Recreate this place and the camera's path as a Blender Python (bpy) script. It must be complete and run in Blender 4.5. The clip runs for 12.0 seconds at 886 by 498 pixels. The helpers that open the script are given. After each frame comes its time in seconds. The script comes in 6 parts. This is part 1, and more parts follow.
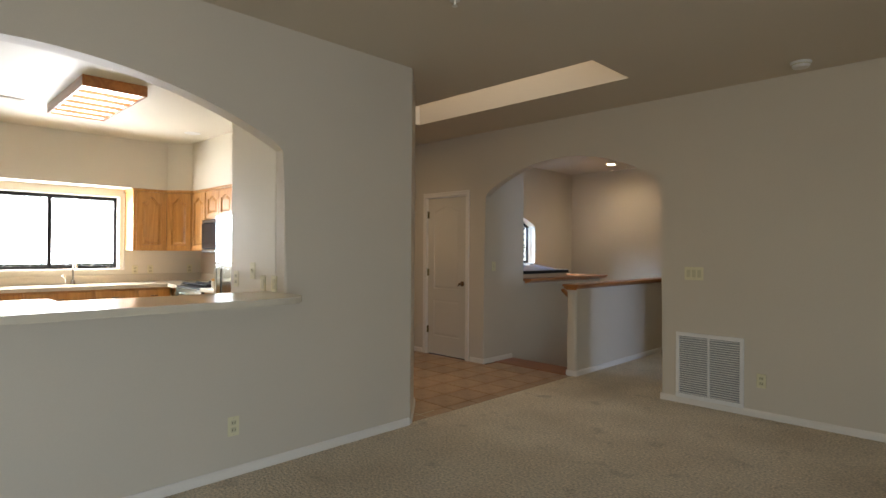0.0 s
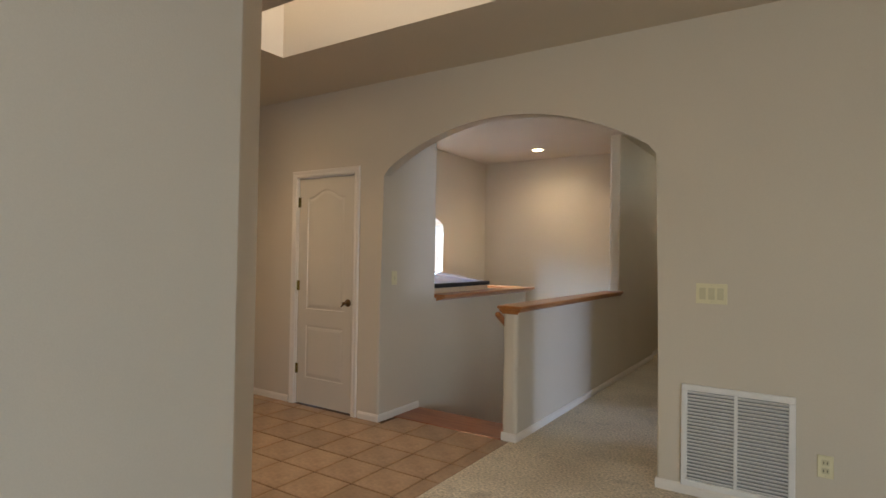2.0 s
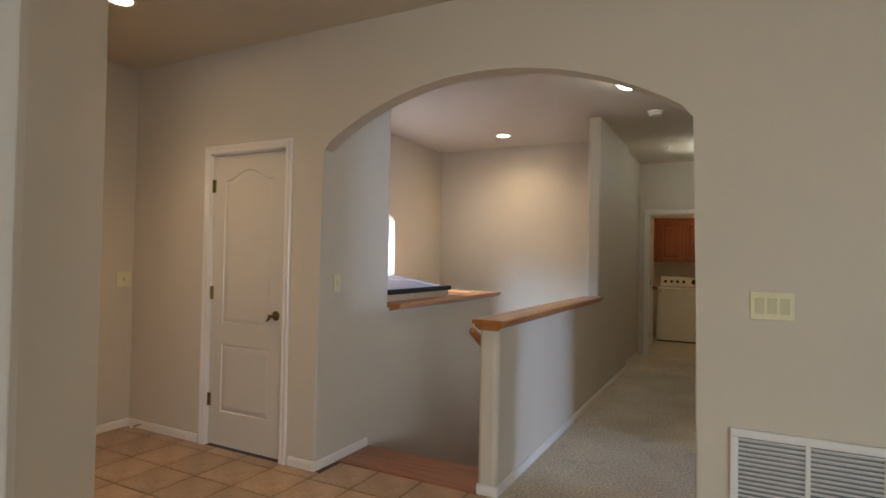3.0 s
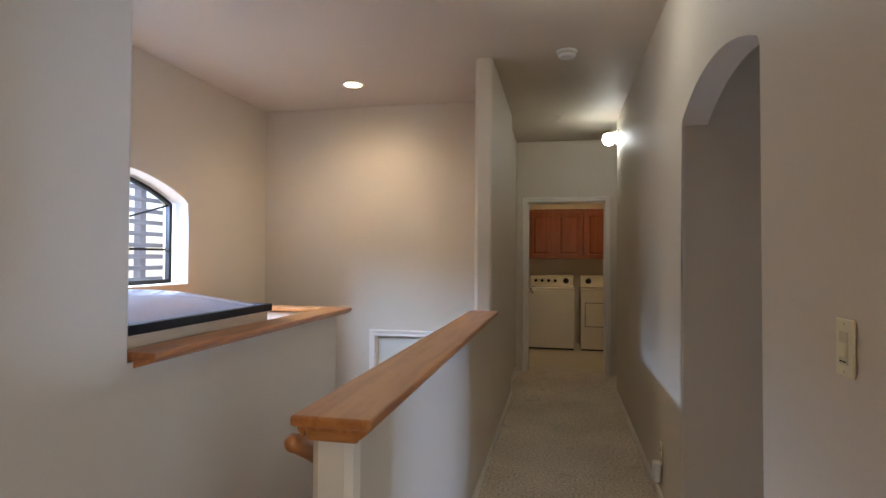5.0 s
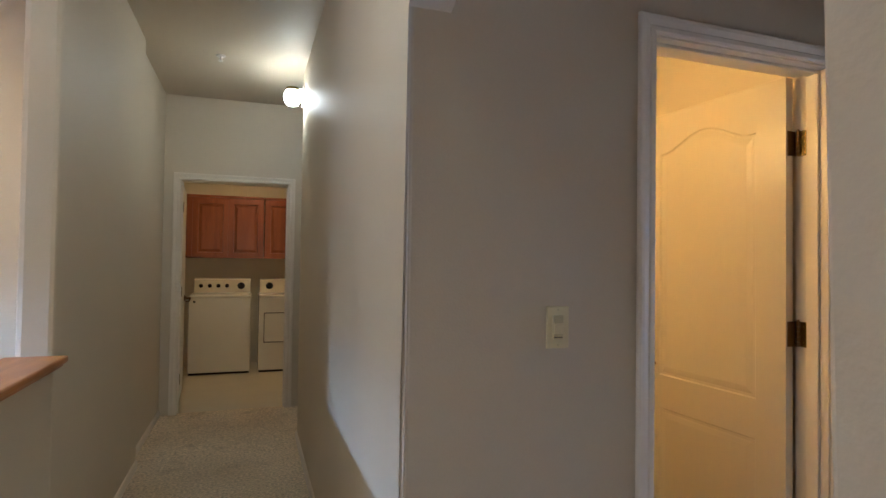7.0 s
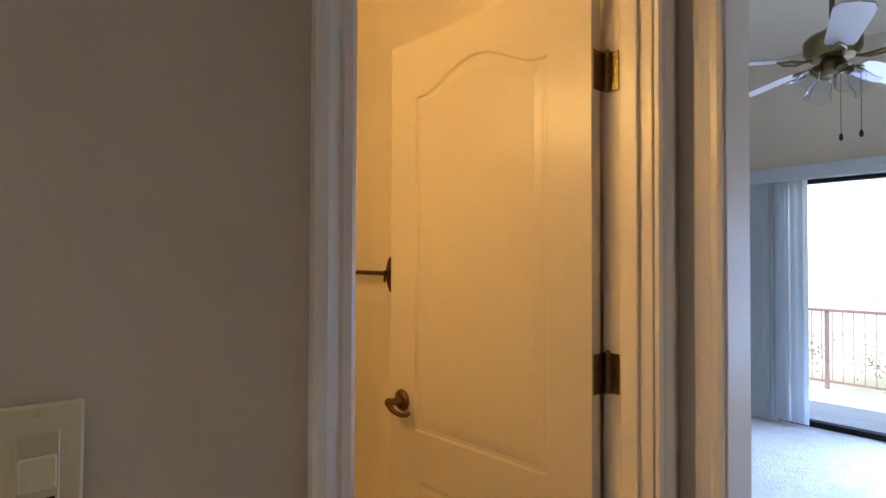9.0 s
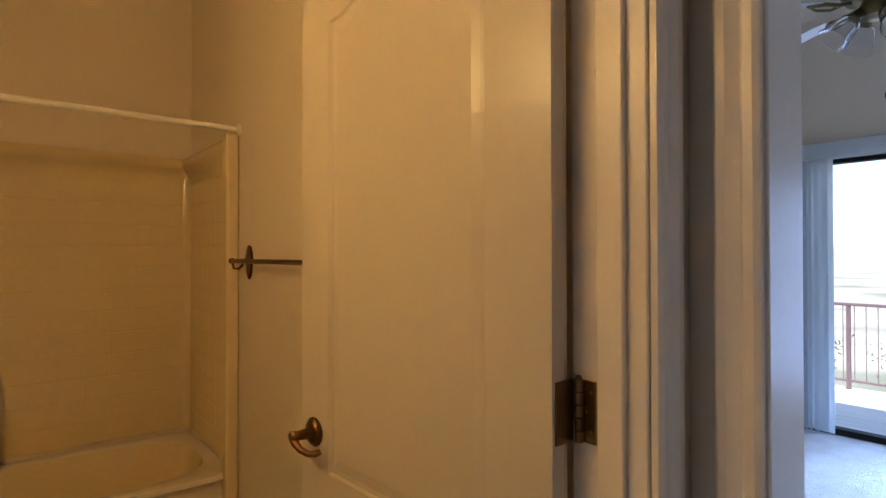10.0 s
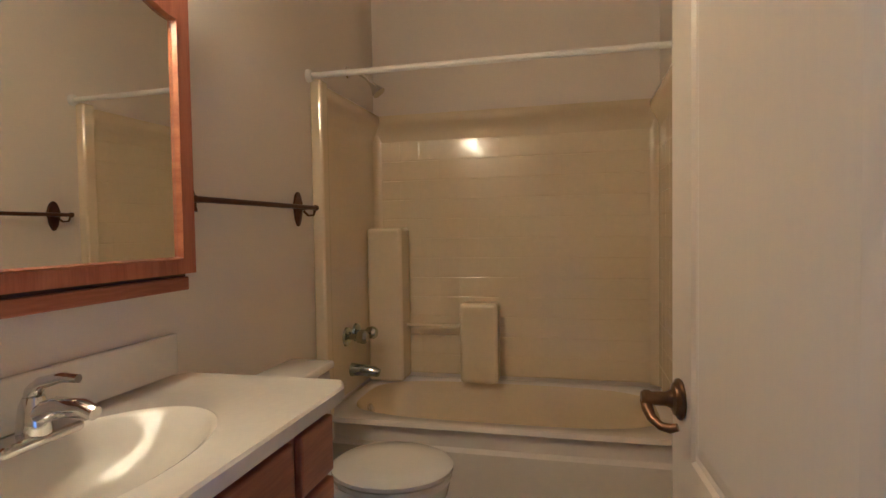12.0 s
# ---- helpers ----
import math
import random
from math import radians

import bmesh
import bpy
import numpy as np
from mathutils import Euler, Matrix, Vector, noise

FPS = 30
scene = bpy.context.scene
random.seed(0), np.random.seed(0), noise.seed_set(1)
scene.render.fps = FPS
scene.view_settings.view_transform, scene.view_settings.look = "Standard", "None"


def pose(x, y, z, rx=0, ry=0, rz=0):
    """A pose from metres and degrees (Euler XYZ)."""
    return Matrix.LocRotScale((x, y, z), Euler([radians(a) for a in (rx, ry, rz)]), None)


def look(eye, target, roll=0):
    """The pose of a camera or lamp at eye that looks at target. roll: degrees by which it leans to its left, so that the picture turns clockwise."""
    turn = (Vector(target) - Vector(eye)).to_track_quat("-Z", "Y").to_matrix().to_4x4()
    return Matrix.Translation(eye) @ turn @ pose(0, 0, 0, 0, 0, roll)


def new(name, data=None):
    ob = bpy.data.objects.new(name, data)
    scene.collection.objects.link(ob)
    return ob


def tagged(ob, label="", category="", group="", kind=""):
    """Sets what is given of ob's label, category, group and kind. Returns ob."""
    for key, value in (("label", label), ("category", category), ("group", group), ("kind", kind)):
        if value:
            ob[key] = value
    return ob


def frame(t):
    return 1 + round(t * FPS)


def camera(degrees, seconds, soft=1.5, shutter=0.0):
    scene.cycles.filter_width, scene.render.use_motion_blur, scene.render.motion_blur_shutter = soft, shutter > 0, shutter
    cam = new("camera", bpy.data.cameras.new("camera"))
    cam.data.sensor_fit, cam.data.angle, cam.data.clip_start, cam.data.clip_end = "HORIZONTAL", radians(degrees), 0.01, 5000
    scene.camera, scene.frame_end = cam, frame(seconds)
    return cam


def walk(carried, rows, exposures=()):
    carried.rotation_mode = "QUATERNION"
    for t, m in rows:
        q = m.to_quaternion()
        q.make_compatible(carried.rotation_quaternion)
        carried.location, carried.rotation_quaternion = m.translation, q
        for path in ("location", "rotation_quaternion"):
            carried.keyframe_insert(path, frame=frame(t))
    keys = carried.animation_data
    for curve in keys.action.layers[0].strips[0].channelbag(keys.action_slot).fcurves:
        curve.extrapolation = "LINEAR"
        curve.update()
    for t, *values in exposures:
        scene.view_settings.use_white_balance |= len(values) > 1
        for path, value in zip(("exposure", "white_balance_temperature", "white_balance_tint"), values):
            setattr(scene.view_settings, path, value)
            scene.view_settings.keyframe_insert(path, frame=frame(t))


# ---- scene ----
cam = camera(77.2, 12.0)

PATH = [
    (0, (0.172, 0.039, 1.349), (-1.233, 1.462, 1.354), 0.4),
    (0.5, (-0.174, 0.407, 1.346), (-1.495, 1.909, 1.352), 0.4),
    (1, (-0.547, 0.823, 1.357), (-1.781, 2.397, 1.369), 0.7),
    (1.5, (-0.885, 1.253, 1.364), (-2.065, 2.867, 1.381), 0.7),
    (2, (-1.237, 1.61, 1.345), (-2.336, 3.281, 1.372), 1.0),
    (2.5, (-1.539, 1.991, 1.349), (-2.584, 3.696, 1.373), 0.8),
    (3, (-1.837, 2.38, 1.332), (-2.765, 4.152, 1.367), 1.1),
    (3.2, (-1.928, 2.573, 1.357), (-2.813, 4.367, 1.382), 0.9),
    (5, (-2.545, 4.074, 1.36), (-2.955, 6.031, 1.39), 0.4),
    (5.5, (-2.622, 4.485, 1.349), (-2.807, 6.476, 1.383), 0.5),
    (6, (-2.546, 4.89, 1.362), (-2.505, 6.889, 1.402), 0.5),
    (6.5, (-2.45, 5.259, 1.379), (-2.138, 7.235, 1.414), 0.3),
    (7, (-2.338, 5.55, 1.353), (-1.683, 7.439, 1.396), 0.8),
    (7.5, (-2.182, 5.803, 1.356), (-1.283, 7.589, 1.398), 0.6),
    (7.7, (-2.114, 5.898, 1.352), (-1.139, 7.643, 1.395), 0.7),
    (9.3, (-1.446, 6.339, 1.367), (-0.154, 7.865, 1.396), 0.1),
    (9.5, (-1.359, 6.389, 1.368), (-0.063, 7.912, 1.391), 0.1),
    (10, (-1.155, 6.494, 1.336), (0.095, 8.055, 1.355), -0.1),
    (10.5, (-0.973, 6.553, 1.311), (0.041, 8.276, 1.315), -0.6),
    (11, (-0.884, 6.637, 1.272), (-0.363, 8.568, 1.252), -0.5),
    (11.5, (-0.838, 6.733, 1.229), (-0.841, 8.732, 1.195), -0.7),
    (12, (-0.757, 6.716, 1.213), (-1.223, 8.659, 1.143), -0.9),
]
walk(cam, [(t, look(eye, target, roll)) for t, eye, target, roll in PATH],
     [(0, 0.50, 6500, 10), (1.5, 0.90, 6500, 11), (3, 1.24, 6150, 12), (5, 1.25, 6050, 15), (7, 1.72, 5800, 11), (7.5, 1.80, 5900, 10), (9.5, 1.42, 6150, 12),
      (10, 1.20, 5750, 13), (10.5, 1.20, 5400, 15), (11.5, 1.42, 4300, 15), (12, 1.56, 3850, 17)])

# ---- world, sun, lights ----
world = bpy.data.worlds.new("sky")
scene.world = world
world.use_nodes = True
wn = world.node_tree
sky = wn.nodes.new("ShaderNodeTexSky")
sky.sky_type = "NISHITA"
sky.sun_disc = False
sky.sun_elevation = radians(58)
sky.sun_rotation = radians(250)
wn.links.new(sky.outputs[0], wn.nodes["Background"].inputs[0])
wn.nodes["Background"].inputs[1].default_value = 0.15

sun = new("sun", bpy.data.lights.new("sun", "SUN"))
sun.data.energy, sun.data.angle, sun.data.color = 4.5, radians(0.5), (1.0, 0.95, 0.88)
sun.matrix_world = look((-20, -8, 34), (0, 0, 0))


def area_lamp(name, at, to, sx, sy, watts, col, spread=180):
    ob = new(name, bpy.data.lights.new(name, "AREA"))
    ob.data.shape, ob.data.size, ob.data.size_y = "RECTANGLE", sx, sy
    ob.data.energy, ob.data.color = watts, col
    ob.data.spread = radians(spread)
    ob.matrix_world = look(at, to)
    return ob


DAY = (0.90, 0.94, 1.0)
WARM = (1.0, 0.66, 0.30)
# South and east lamps stand in for assumed windows, out of view.
area_lamp("daylight_south", (0.3, -3.95, 0.95), (0.3, 0, 2.4), 4.6, 1.5, 9, (1.0, 0.90, 0.36), 150)
area_lamp("daylight_east", (3.35, -1.7, 1.05), (0, -1.0, -0.5), 3.0, 1.6, 78, (0.57, 0.76, 1.0), 160)
area_lamp("daylight_kitchen", (-7.95, 1.45, 1.55), (-5, 1.45, 1.2), 1.5, 0.8, 66, DAY)
area_lamp("daylight_skylight", (-3.15, 4.02, 3.95), (-3.15, 4.02, 2), 2.2, 0.5, 12, (1.0, 0.97, 0.9))
area_lamp("daylight_bedroom", (3.60, 6.70, 1.05), (1.2, 7.1, -0.3), 0.9, 1.7, 46, (0.44, 0.61, 1.0), 150)
area_lamp("daylight_niche", (-6.35, 7.0, 2.35), (-2.0, 8.0, 1.7), 1.1, 0.5, 165, (0.46, 0.67, 1.0))

# ---- materials ----


def mat(name, col, rough=0.6, metal=0.0, var=0.12, scale=6.0, fine=120.0, bump=0.02, stretch=(1, 1, 1), second=None, dark=None,
        dist=0.02, spec=0.5, coat=0.0, grain=(0.75, 1.1)):
    """A painted, mineral or cloth surface: broad blotches, fine grain and relief, on world-sized noise."""
    m = bpy.data.materials.new(name)
    m.use_nodes = True
    nt = m.node_tree
    p = nt.nodes["Principled BSDF"]
    p.inputs["Roughness"].default_value = rough
    p.inputs["Metallic"].default_value = metal
    p.inputs["Specular IOR Level"].default_value = spec
    p.inputs["Coat Weight"].default_value = coat
    p.inputs["Coat Roughness"].default_value = 0.12
    tc = nt.nodes.new("ShaderNodeTexCoord")
    mp = nt.nodes.new("ShaderNodeMapping")
    mp.inputs["Scale"].default_value = stretch
    nt.links.new(tc.outputs["Object"], mp.inputs[0])
    n1 = nt.nodes.new("ShaderNodeTexNoise")
    n1.inputs["Scale"].default_value, n1.inputs["Detail"].default_value = scale, 5
    n2 = nt.nodes.new("ShaderNodeTexNoise")
    n2.inputs["Scale"].default_value, n2.inputs["Detail"].default_value = fine, 6
    for n in (n1, n2):
        nt.links.new(mp.outputs[0], n.inputs["Vector"])
    ramp = nt.nodes.new("ShaderNodeMix")
    ramp.data_type = "RGBA"
    other = second or tuple(c * (1 - var) for c in col)
    ramp.inputs["A"].default_value = (*col, 1)
    ramp.inputs["B"].default_value = (*other, 1)
    con = nt.nodes.new("ShaderNodeMapRange")
    con.inputs["From Min"].default_value, con.inputs["From Max"].default_value = 0.35, 0.7
    nt.links.new(n1.outputs["Fac"], con.inputs["Value"])
    nt.links.new(con.outputs[0], ramp.inputs["Factor"])
    mul = nt.nodes.new("ShaderNodeMix")
    mul.data_type, mul.blend_type = "RGBA", "MULTIPLY"
    mul.inputs["Factor"].default_value = min(1.0, var * 3)
    nt.links.new(ramp.outputs["Result"], mul.inputs["A"])
    g = nt.nodes.new("ShaderNodeMapRange")
    g.inputs["From Min"].default_value, g.inputs["From Max"].default_value = 0.3, 0.7
    g.inputs["To Min"].default_value, g.inputs["To Max"].default_value = grain
    nt.links.new(n2.outputs["Fac"], g.inputs["Value"])
    nt.links.new(g.outputs[0], mul.inputs["B"])
    out = mul.outputs["Result"]
    if dark:
        n3 = nt.nodes.new("ShaderNodeTexNoise")
        n3.inputs["Scale"].default_value, n3.inputs["Detail"].default_value = dark[1], 6
        nt.links.new(mp.outputs[0], n3.inputs["Vector"])
        c3 = nt.nodes.new("ShaderNodeMapRange")
        c3.inputs["From Min"].default_value, c3.inputs["From Max"].default_value = dark[2], dark[2] + 0.14
        c3.inputs["To Max"].default_value = dark[3]
        nt.links.new(n3.outputs["Fac"], c3.inputs["Value"])
        mx = nt.nodes.new("ShaderNodeMix")
        mx.data_type = "RGBA"
        mx.inputs["B"].default_value = (*dark[0], 1)
        nt.links.new(c3.outputs[0], mx.inputs["Factor"])
        nt.links.new(out, mx.inputs["A"])
        out = mx.outputs["Result"]
    nt.links.new(out, p.inputs["Base Color"])
    if bump:
        b = nt.nodes.new("ShaderNodeBump")
        b.inputs["Strength"].default_value, b.inputs["Distance"].default_value = min(1.0, bump * 10), dist * 0.1
        nt.links.new(n2.outputs["Fac"], b.inputs["Height"])
        nt.links.new(b.outputs[0], p.inputs["Normal"])
    return m


def wood(name, light, deep, axis, rough=0.35, coat=0.3, ring=9.0):
    """Oak with long pores and cathedral figure along one axis."""
    m = bpy.data.materials.new(name)
    m.use_nodes = True
    nt = m.node_tree
    p = nt.nodes["Principled BSDF"]
    p.inputs["Roughness"].default_value = rough
    p.inputs["Coat Weight"].default_value = coat
    p.inputs["Coat Roughness"].default_value = 0.15
    tc = nt.nodes.new("ShaderNodeTexCoord")
    oi = nt.nodes.new("ShaderNodeObjectInfo")
    mp = nt.nodes.new("ShaderNodeMapping")
    mp.inputs["Scale"].default_value = [0.09 if i == axis else 1.0 for i in range(3)]
    nt.links.new(tc.outputs["Object"], mp.inputs[0])
    nt.links.new(oi.outputs["Random"], mp.inputs["Location"])
    n1 = nt.nodes.new("ShaderNodeTexNoise")
    n1.inputs["Scale"].default_value, n1.inputs["Detail"].default_value = 5, 3
    nt.links.new(mp.outputs[0], n1.inputs["Vector"])
    w = nt.nodes.new("ShaderNodeMath")
    w.operation = "MULTIPLY"
    w.inputs[1].default_value = ring * 6.28
    nt.links.new(n1.outputs["Fac"], w.inputs[0])
    s = nt.nodes.new("ShaderNodeMath")
    s.operation = "SINE"
    nt.links.new(w.outputs[0], s.inputs[0])
    n2 = nt.nodes.new("ShaderNodeTexNoise")
    n2.inputs["Scale"].default_value, n2.inputs["Detail"].default_value = 160, 3
    nt.links.new(mp.outputs[0], n2.inputs["Vector"])
    a = nt.nodes.new("ShaderNodeMath")
    a.operation = "MULTIPLY_ADD"
    a.inputs[1].default_value = 0.22
    nt.links.new(s.outputs[0], a.inputs[0])
    nt.links.new(n2.outputs["Fac"], a.inputs[2])
    r = nt.nodes.new("ShaderNodeMapRange")
    r.inputs["From Min"].default_value, r.inputs["From Max"].default_value = 0.2, 0.85
    nt.links.new(a.outputs[0], r.inputs["Value"])
    mx = nt.nodes.new("ShaderNodeMix")
    mx.data_type = "RGBA"
    mx.inputs["A"].default_value, mx.inputs["B"].default_value = (*light, 1), (*deep, 1)
    nt.links.new(r.outputs[0], mx.inputs["Factor"])
    nt.links.new(mx.outputs["Result"], p.inputs["Base Color"])
    b = nt.nodes.new("ShaderNodeBump")
    b.inputs["Strength"].default_value, b.inputs["Distance"].default_value = 0.15, 0.001
    nt.links.new(n2.outputs["Fac"], b.inputs["Height"])
    nt.links.new(b.outputs[0], p.inputs["Normal"])
    return m


def glow(name, col, strength):
    m = bpy.data.materials.new(name)
    m.use_nodes = True
    p = m.node_tree.nodes["Principled BSDF"]
    p.inputs["Base Color"].default_value = (0.9, 0.9, 0.88, 1)
    p.inputs["Emission Color"].default_value = (*col, 1)
    p.inputs["Emission Strength"].default_value = strength
    return m


def clear(name, col, rough=0.0):
    m = bpy.data.materials.new(name)
    m.use_nodes = True
    p = m.node_tree.nodes["Principled BSDF"]
    p.inputs["Base Color"].default_value = (*col, 1)
    p.inputs["Roughness"].default_value = rough
    p.inputs["Transmission Weight"].default_value = 1.0
    p.inputs["IOR"].default_value = 1.02
    return m


WALL = mat("wall_paint", (0.63, 0.54, 0.42), 0.55, var=0.03, scale=1.2, fine=170, bump=0.03, dist=0.015)
CEIL = mat("ceiling_paint", (0.63, 0.54, 0.42), 0.6, var=0.03, scale=1.0, fine=150, bump=0.04, dist=0.02)
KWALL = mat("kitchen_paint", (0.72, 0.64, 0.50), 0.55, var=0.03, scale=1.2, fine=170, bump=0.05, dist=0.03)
# Wall beige lightened to make up for light missing in the bathroom.
BATHWALL = mat("bath_paint_lightened", (0.76, 0.675, 0.555), 0.42, var=0.03, scale=1.2, fine=170, bump=0.03, dist=0.015)
TRIM = mat("trim_paint", (0.80, 0.72, 0.62), 0.32, var=0.03, scale=3, fine=90, bump=0.01)
DOORP = mat("door_paint", (0.65, 0.575, 0.465), 0.29, var=0.02, scale=2, fine=130, bump=0.012, stretch=(1, 1, 0.08), dist=0.015)
CARPET = mat("carpet", (0.84, 0.72, 0.55), 0.95, var=0.34, scale=1.7, fine=62, grain=(0.66, 1.25), bump=0.1, dist=0.3, second=(0.70, 0.58, 0.425),
             dark=((0.20, 0.15, 0.105), 4.5, 0.60, 0.34), spec=0.1)
CARPETB = mat("bedroom_carpet", (0.62, 0.60, 0.56), 0.95, var=0.12, scale=9, fine=120, bump=0.1, dist=0.25, spec=0.1)
TILE = mat("floor_tile", (0.48, 0.305, 0.175), 0.36, var=0.25, scale=6, fine=40, bump=0.012, second=(0.34, 0.205, 0.112))
GROUT = mat("grout", (0.12, 0.08, 0.055), 0.9, var=0.2, scale=9, fine=160, bump=0.05)
VINYL = mat("laundry_vinyl", (0.60, 0.53, 0.38), 0.3, var=0.06, scale=4, fine=60, bump=0.0)
OAK_Y = wood("oak_along_hall", (0.44, 0.168, 0.042), (0.31, 0.10, 0.023), 1, 0.33, 0.3)
OAK_X = wood("oak_across", (0.44, 0.168, 0.042), (0.31, 0.10, 0.023), 0, 0.33, 0.3)
OAK_STEP = wood("stair_wood", (0.36, 0.13, 0.05), (0.25, 0.075, 0.027), 0, 0.4, 0.25)
OAK_CAB = wood("cabinet_oak", (0.56, 0.275, 0.068), (0.44, 0.19, 0.042), 2, 0.35, 0.35)
OAK_RED = wood("vanity_oak", (0.36, 0.125, 0.05), (0.24, 0.07, 0.028), 2, 0.4, 0.25)
OAK_REDY = wood("vanity_oak_level", (0.40, 0.15, 0.06), (0.27, 0.085, 0.032), 1, 0.4, 0.25)
CHERRY = wood("laundry_cherry", (0.32, 0.095, 0.035), (0.23, 0.06, 0.022), 2, 0.35, 0.3, 5)
LAMINATE = mat("cream_laminate", (0.66, 0.57, 0.43), 0.22, var=0.04, scale=20, fine=300, bump=0.0)
MARBLE = mat("cultured_marble", (0.74, 0.69, 0.60), 0.2, var=0.04, scale=5, fine=40, bump=0.0, coat=0.2)
FIBER = mat("fibreglass", (0.77, 0.645, 0.385), 0.11, var=0.03, scale=2, fine=40, bump=0.0, coat=0.5)
# Lighter copy of the fibreglass: paints light onto tub rim and apron.
FIBERLIT = mat("fibreglass_lit", (0.79, 0.72, 0.62), 0.16, var=0.03, scale=2, fine=40, bump=0.0, coat=0.5)
PORCELAIN = mat("porcelain", (0.76, 0.72, 0.66), 0.1, var=0.02, scale=3, fine=30, bump=0.0, coat=0.5)
ALMOND = mat("almond_plastic", (0.74, 0.66, 0.42), 0.35, var=0.04, scale=20, fine=200, bump=0.0)
# Darker copy of the almond: paints shadow lines into small raised parts.
ALMONDD = mat("almond_shadowline", (0.60, 0.53, 0.33), 0.4, var=0.04, scale=20, fine=200, bump=0.0)
WHITEP = mat("white_plastic", (0.80, 0.76, 0.70), 0.4, var=0.03, scale=15, fine=200, bump=0.0)
ENAMEL = mat("appliance_enamel", (0.76, 0.71, 0.58), 0.2, var=0.02, scale=4, fine=60, bump=0.0, coat=0.3)
VENTM = mat("vent_enamel", (0.80, 0.75, 0.69), 0.35, var=0.04, scale=12, fine=120, bump=0.0)
BRONZE = mat("aged_bronze", (0.12, 0.05, 0.028), 0.35, 0.75, var=0.3, scale=30, fine=220, bump=0.01)
ANTIQUE = mat("antique_brass", (0.20, 0.115, 0.05), 0.3, 0.9, var=0.25, scale=25, fine=200, bump=0.01)
BRASS = mat("polished_brass", (0.36, 0.27, 0.09), 0.26, 1.0, var=0.15, scale=25, fine=200, bump=0.0)
CHROME = mat("chrome", (0.72, 0.72, 0.72), 0.08, 1.0, var=0.05, scale=20, fine=120, bump=0.0)
STEEL = mat("stainless_steel", (0.42, 0.47, 0.47), 0.12, 1.0, var=0.06, scale=6, fine=150, bump=0.004, stretch=(1, 1, 0.05))
BLACKG = mat("black_gloss", (0.012, 0.011, 0.011), 0.12, var=0.1, scale=10, fine=80, bump=0.0)
BLACKM = mat("black_metal", (0.014, 0.012, 0.011), 0.6, 0.0, var=0.2, scale=20, fine=150, bump=0.01, spec=0.2)
# Near-black brown: paints shade into seams, gaps and toe kicks.
GAPSHADE = mat("gap_shade_brown", (0.05, 0.025, 0.015), 0.8, var=0.2, scale=9, fine=90, bump=0.0)
BLIND = mat("vinyl_blind", (0.72, 0.74, 0.74), 0.45, var=0.04, scale=9, fine=120, bump=0.01, stretch=(1, 1, 0.1))
nt = BLIND.node_tree
tl = nt.nodes.new("ShaderNodeBsdfTranslucent")
tl.inputs["Color"].default_value = (0.80, 0.83, 0.86, 1)
ms = nt.nodes.new("ShaderNodeMixShader")
ms.inputs["Fac"].default_value = 0.7
nt.links.new(nt.nodes["Principled BSDF"].outputs[0], ms.inputs[1])
nt.links.new(tl.outputs[0], ms.inputs[2])
nt.links.new(ms.outputs[0], nt.nodes["Material Output"].inputs["Surface"])
FANBRASS = mat("fan_antique_brass", (0.17, 0.13, 0.055), 0.3, 0.9, var=0.25, scale=25, fine=200, bump=0.0)
BLADE = mat("fan_blade", (0.46, 0.43, 0.40), 0.45, var=0.08, scale=6, fine=90, bump=0.01, stretch=(0.1, 1, 1))
GLASS = clear("window_glass", (0.97, 0.99, 0.99))
FROST = clear("tulip_glass", (0.90, 0.92, 0.95), 0.08)
FROST.node_tree.nodes["Principled BSDF"].inputs["IOR"].default_value = 1.25
ACRYL = mat("acrylic_dome", (0.80, 0.80, 0.92), 0.08, var=0.05, scale=6, fine=60, bump=0.0, coat=0.3)
ACRYL.node_tree.nodes["Principled BSDF"].inputs["Transmission Weight"].default_value = 0.6
ACRYL.node_tree.nodes["Principled BSDF"].inputs["IOR"].default_value = 1.15
CURB = mat("pine_curb", (0.62, 0.47, 0.29), 0.6, var=0.15, scale=4, fine=70, bump=0.02, stretch=(1, 0.08, 1))
# Deck and ground colours raised to imitate overexposed daylight.
DECK = mat("deck_boards", (0.68, 0.64, 0.58), 0.7, var=0.15, scale=6, fine=90, bump=0.02, stretch=(1, 0.08, 1))
GRAVEL = mat("dry_ground", (0.42, 0.38, 0.31), 0.95, var=0.3, scale=0.4, fine=18, bump=0.06, dist=0.3, dark=((0.10, 0.12, 0.06), 0.15, 0.55, 0.7))
STUCCO = mat("exterior_stucco", (0.52, 0.45, 0.36), 0.9, var=0.12, scale=2, fine=90, bump=0.06)
LEAF = mat("olive_leaf", (0.10, 0.115, 0.05), 0.6, var=0.35, scale=12, fine=60, bump=0.0)
BARK = mat("bark", (0.13, 0.10, 0.075), 0.9, var=0.3, scale=12, fine=70, bump=0.06)
SLATM = mat("weathered_slat", (0.17, 0.17, 0.20), 0.8, var=0.2, scale=5, fine=70, bump=0.03, stretch=(1, 0.08, 1))
RAILM = mat("rail_paint", (0.17, 0.11, 0.11), 0.5, var=0.15, scale=9, fine=90, bump=0.0)
BULB = glow("lit_globe", (0.95, 1.0, 0.90), 13.5)
SCONCE = glow("lit_sconce_globe", (0.93, 1.0, 0.90), 19)
CANGLOW = glow("lit_can", (1.0, 0.78, 0.45), 30)
TUBE = glow("lit_panel", (1.0, 0.94, 0.82), 4.6)
BATHBULB = glow("vanity_bulb", (1.0, 0.62, 0.19), 19)
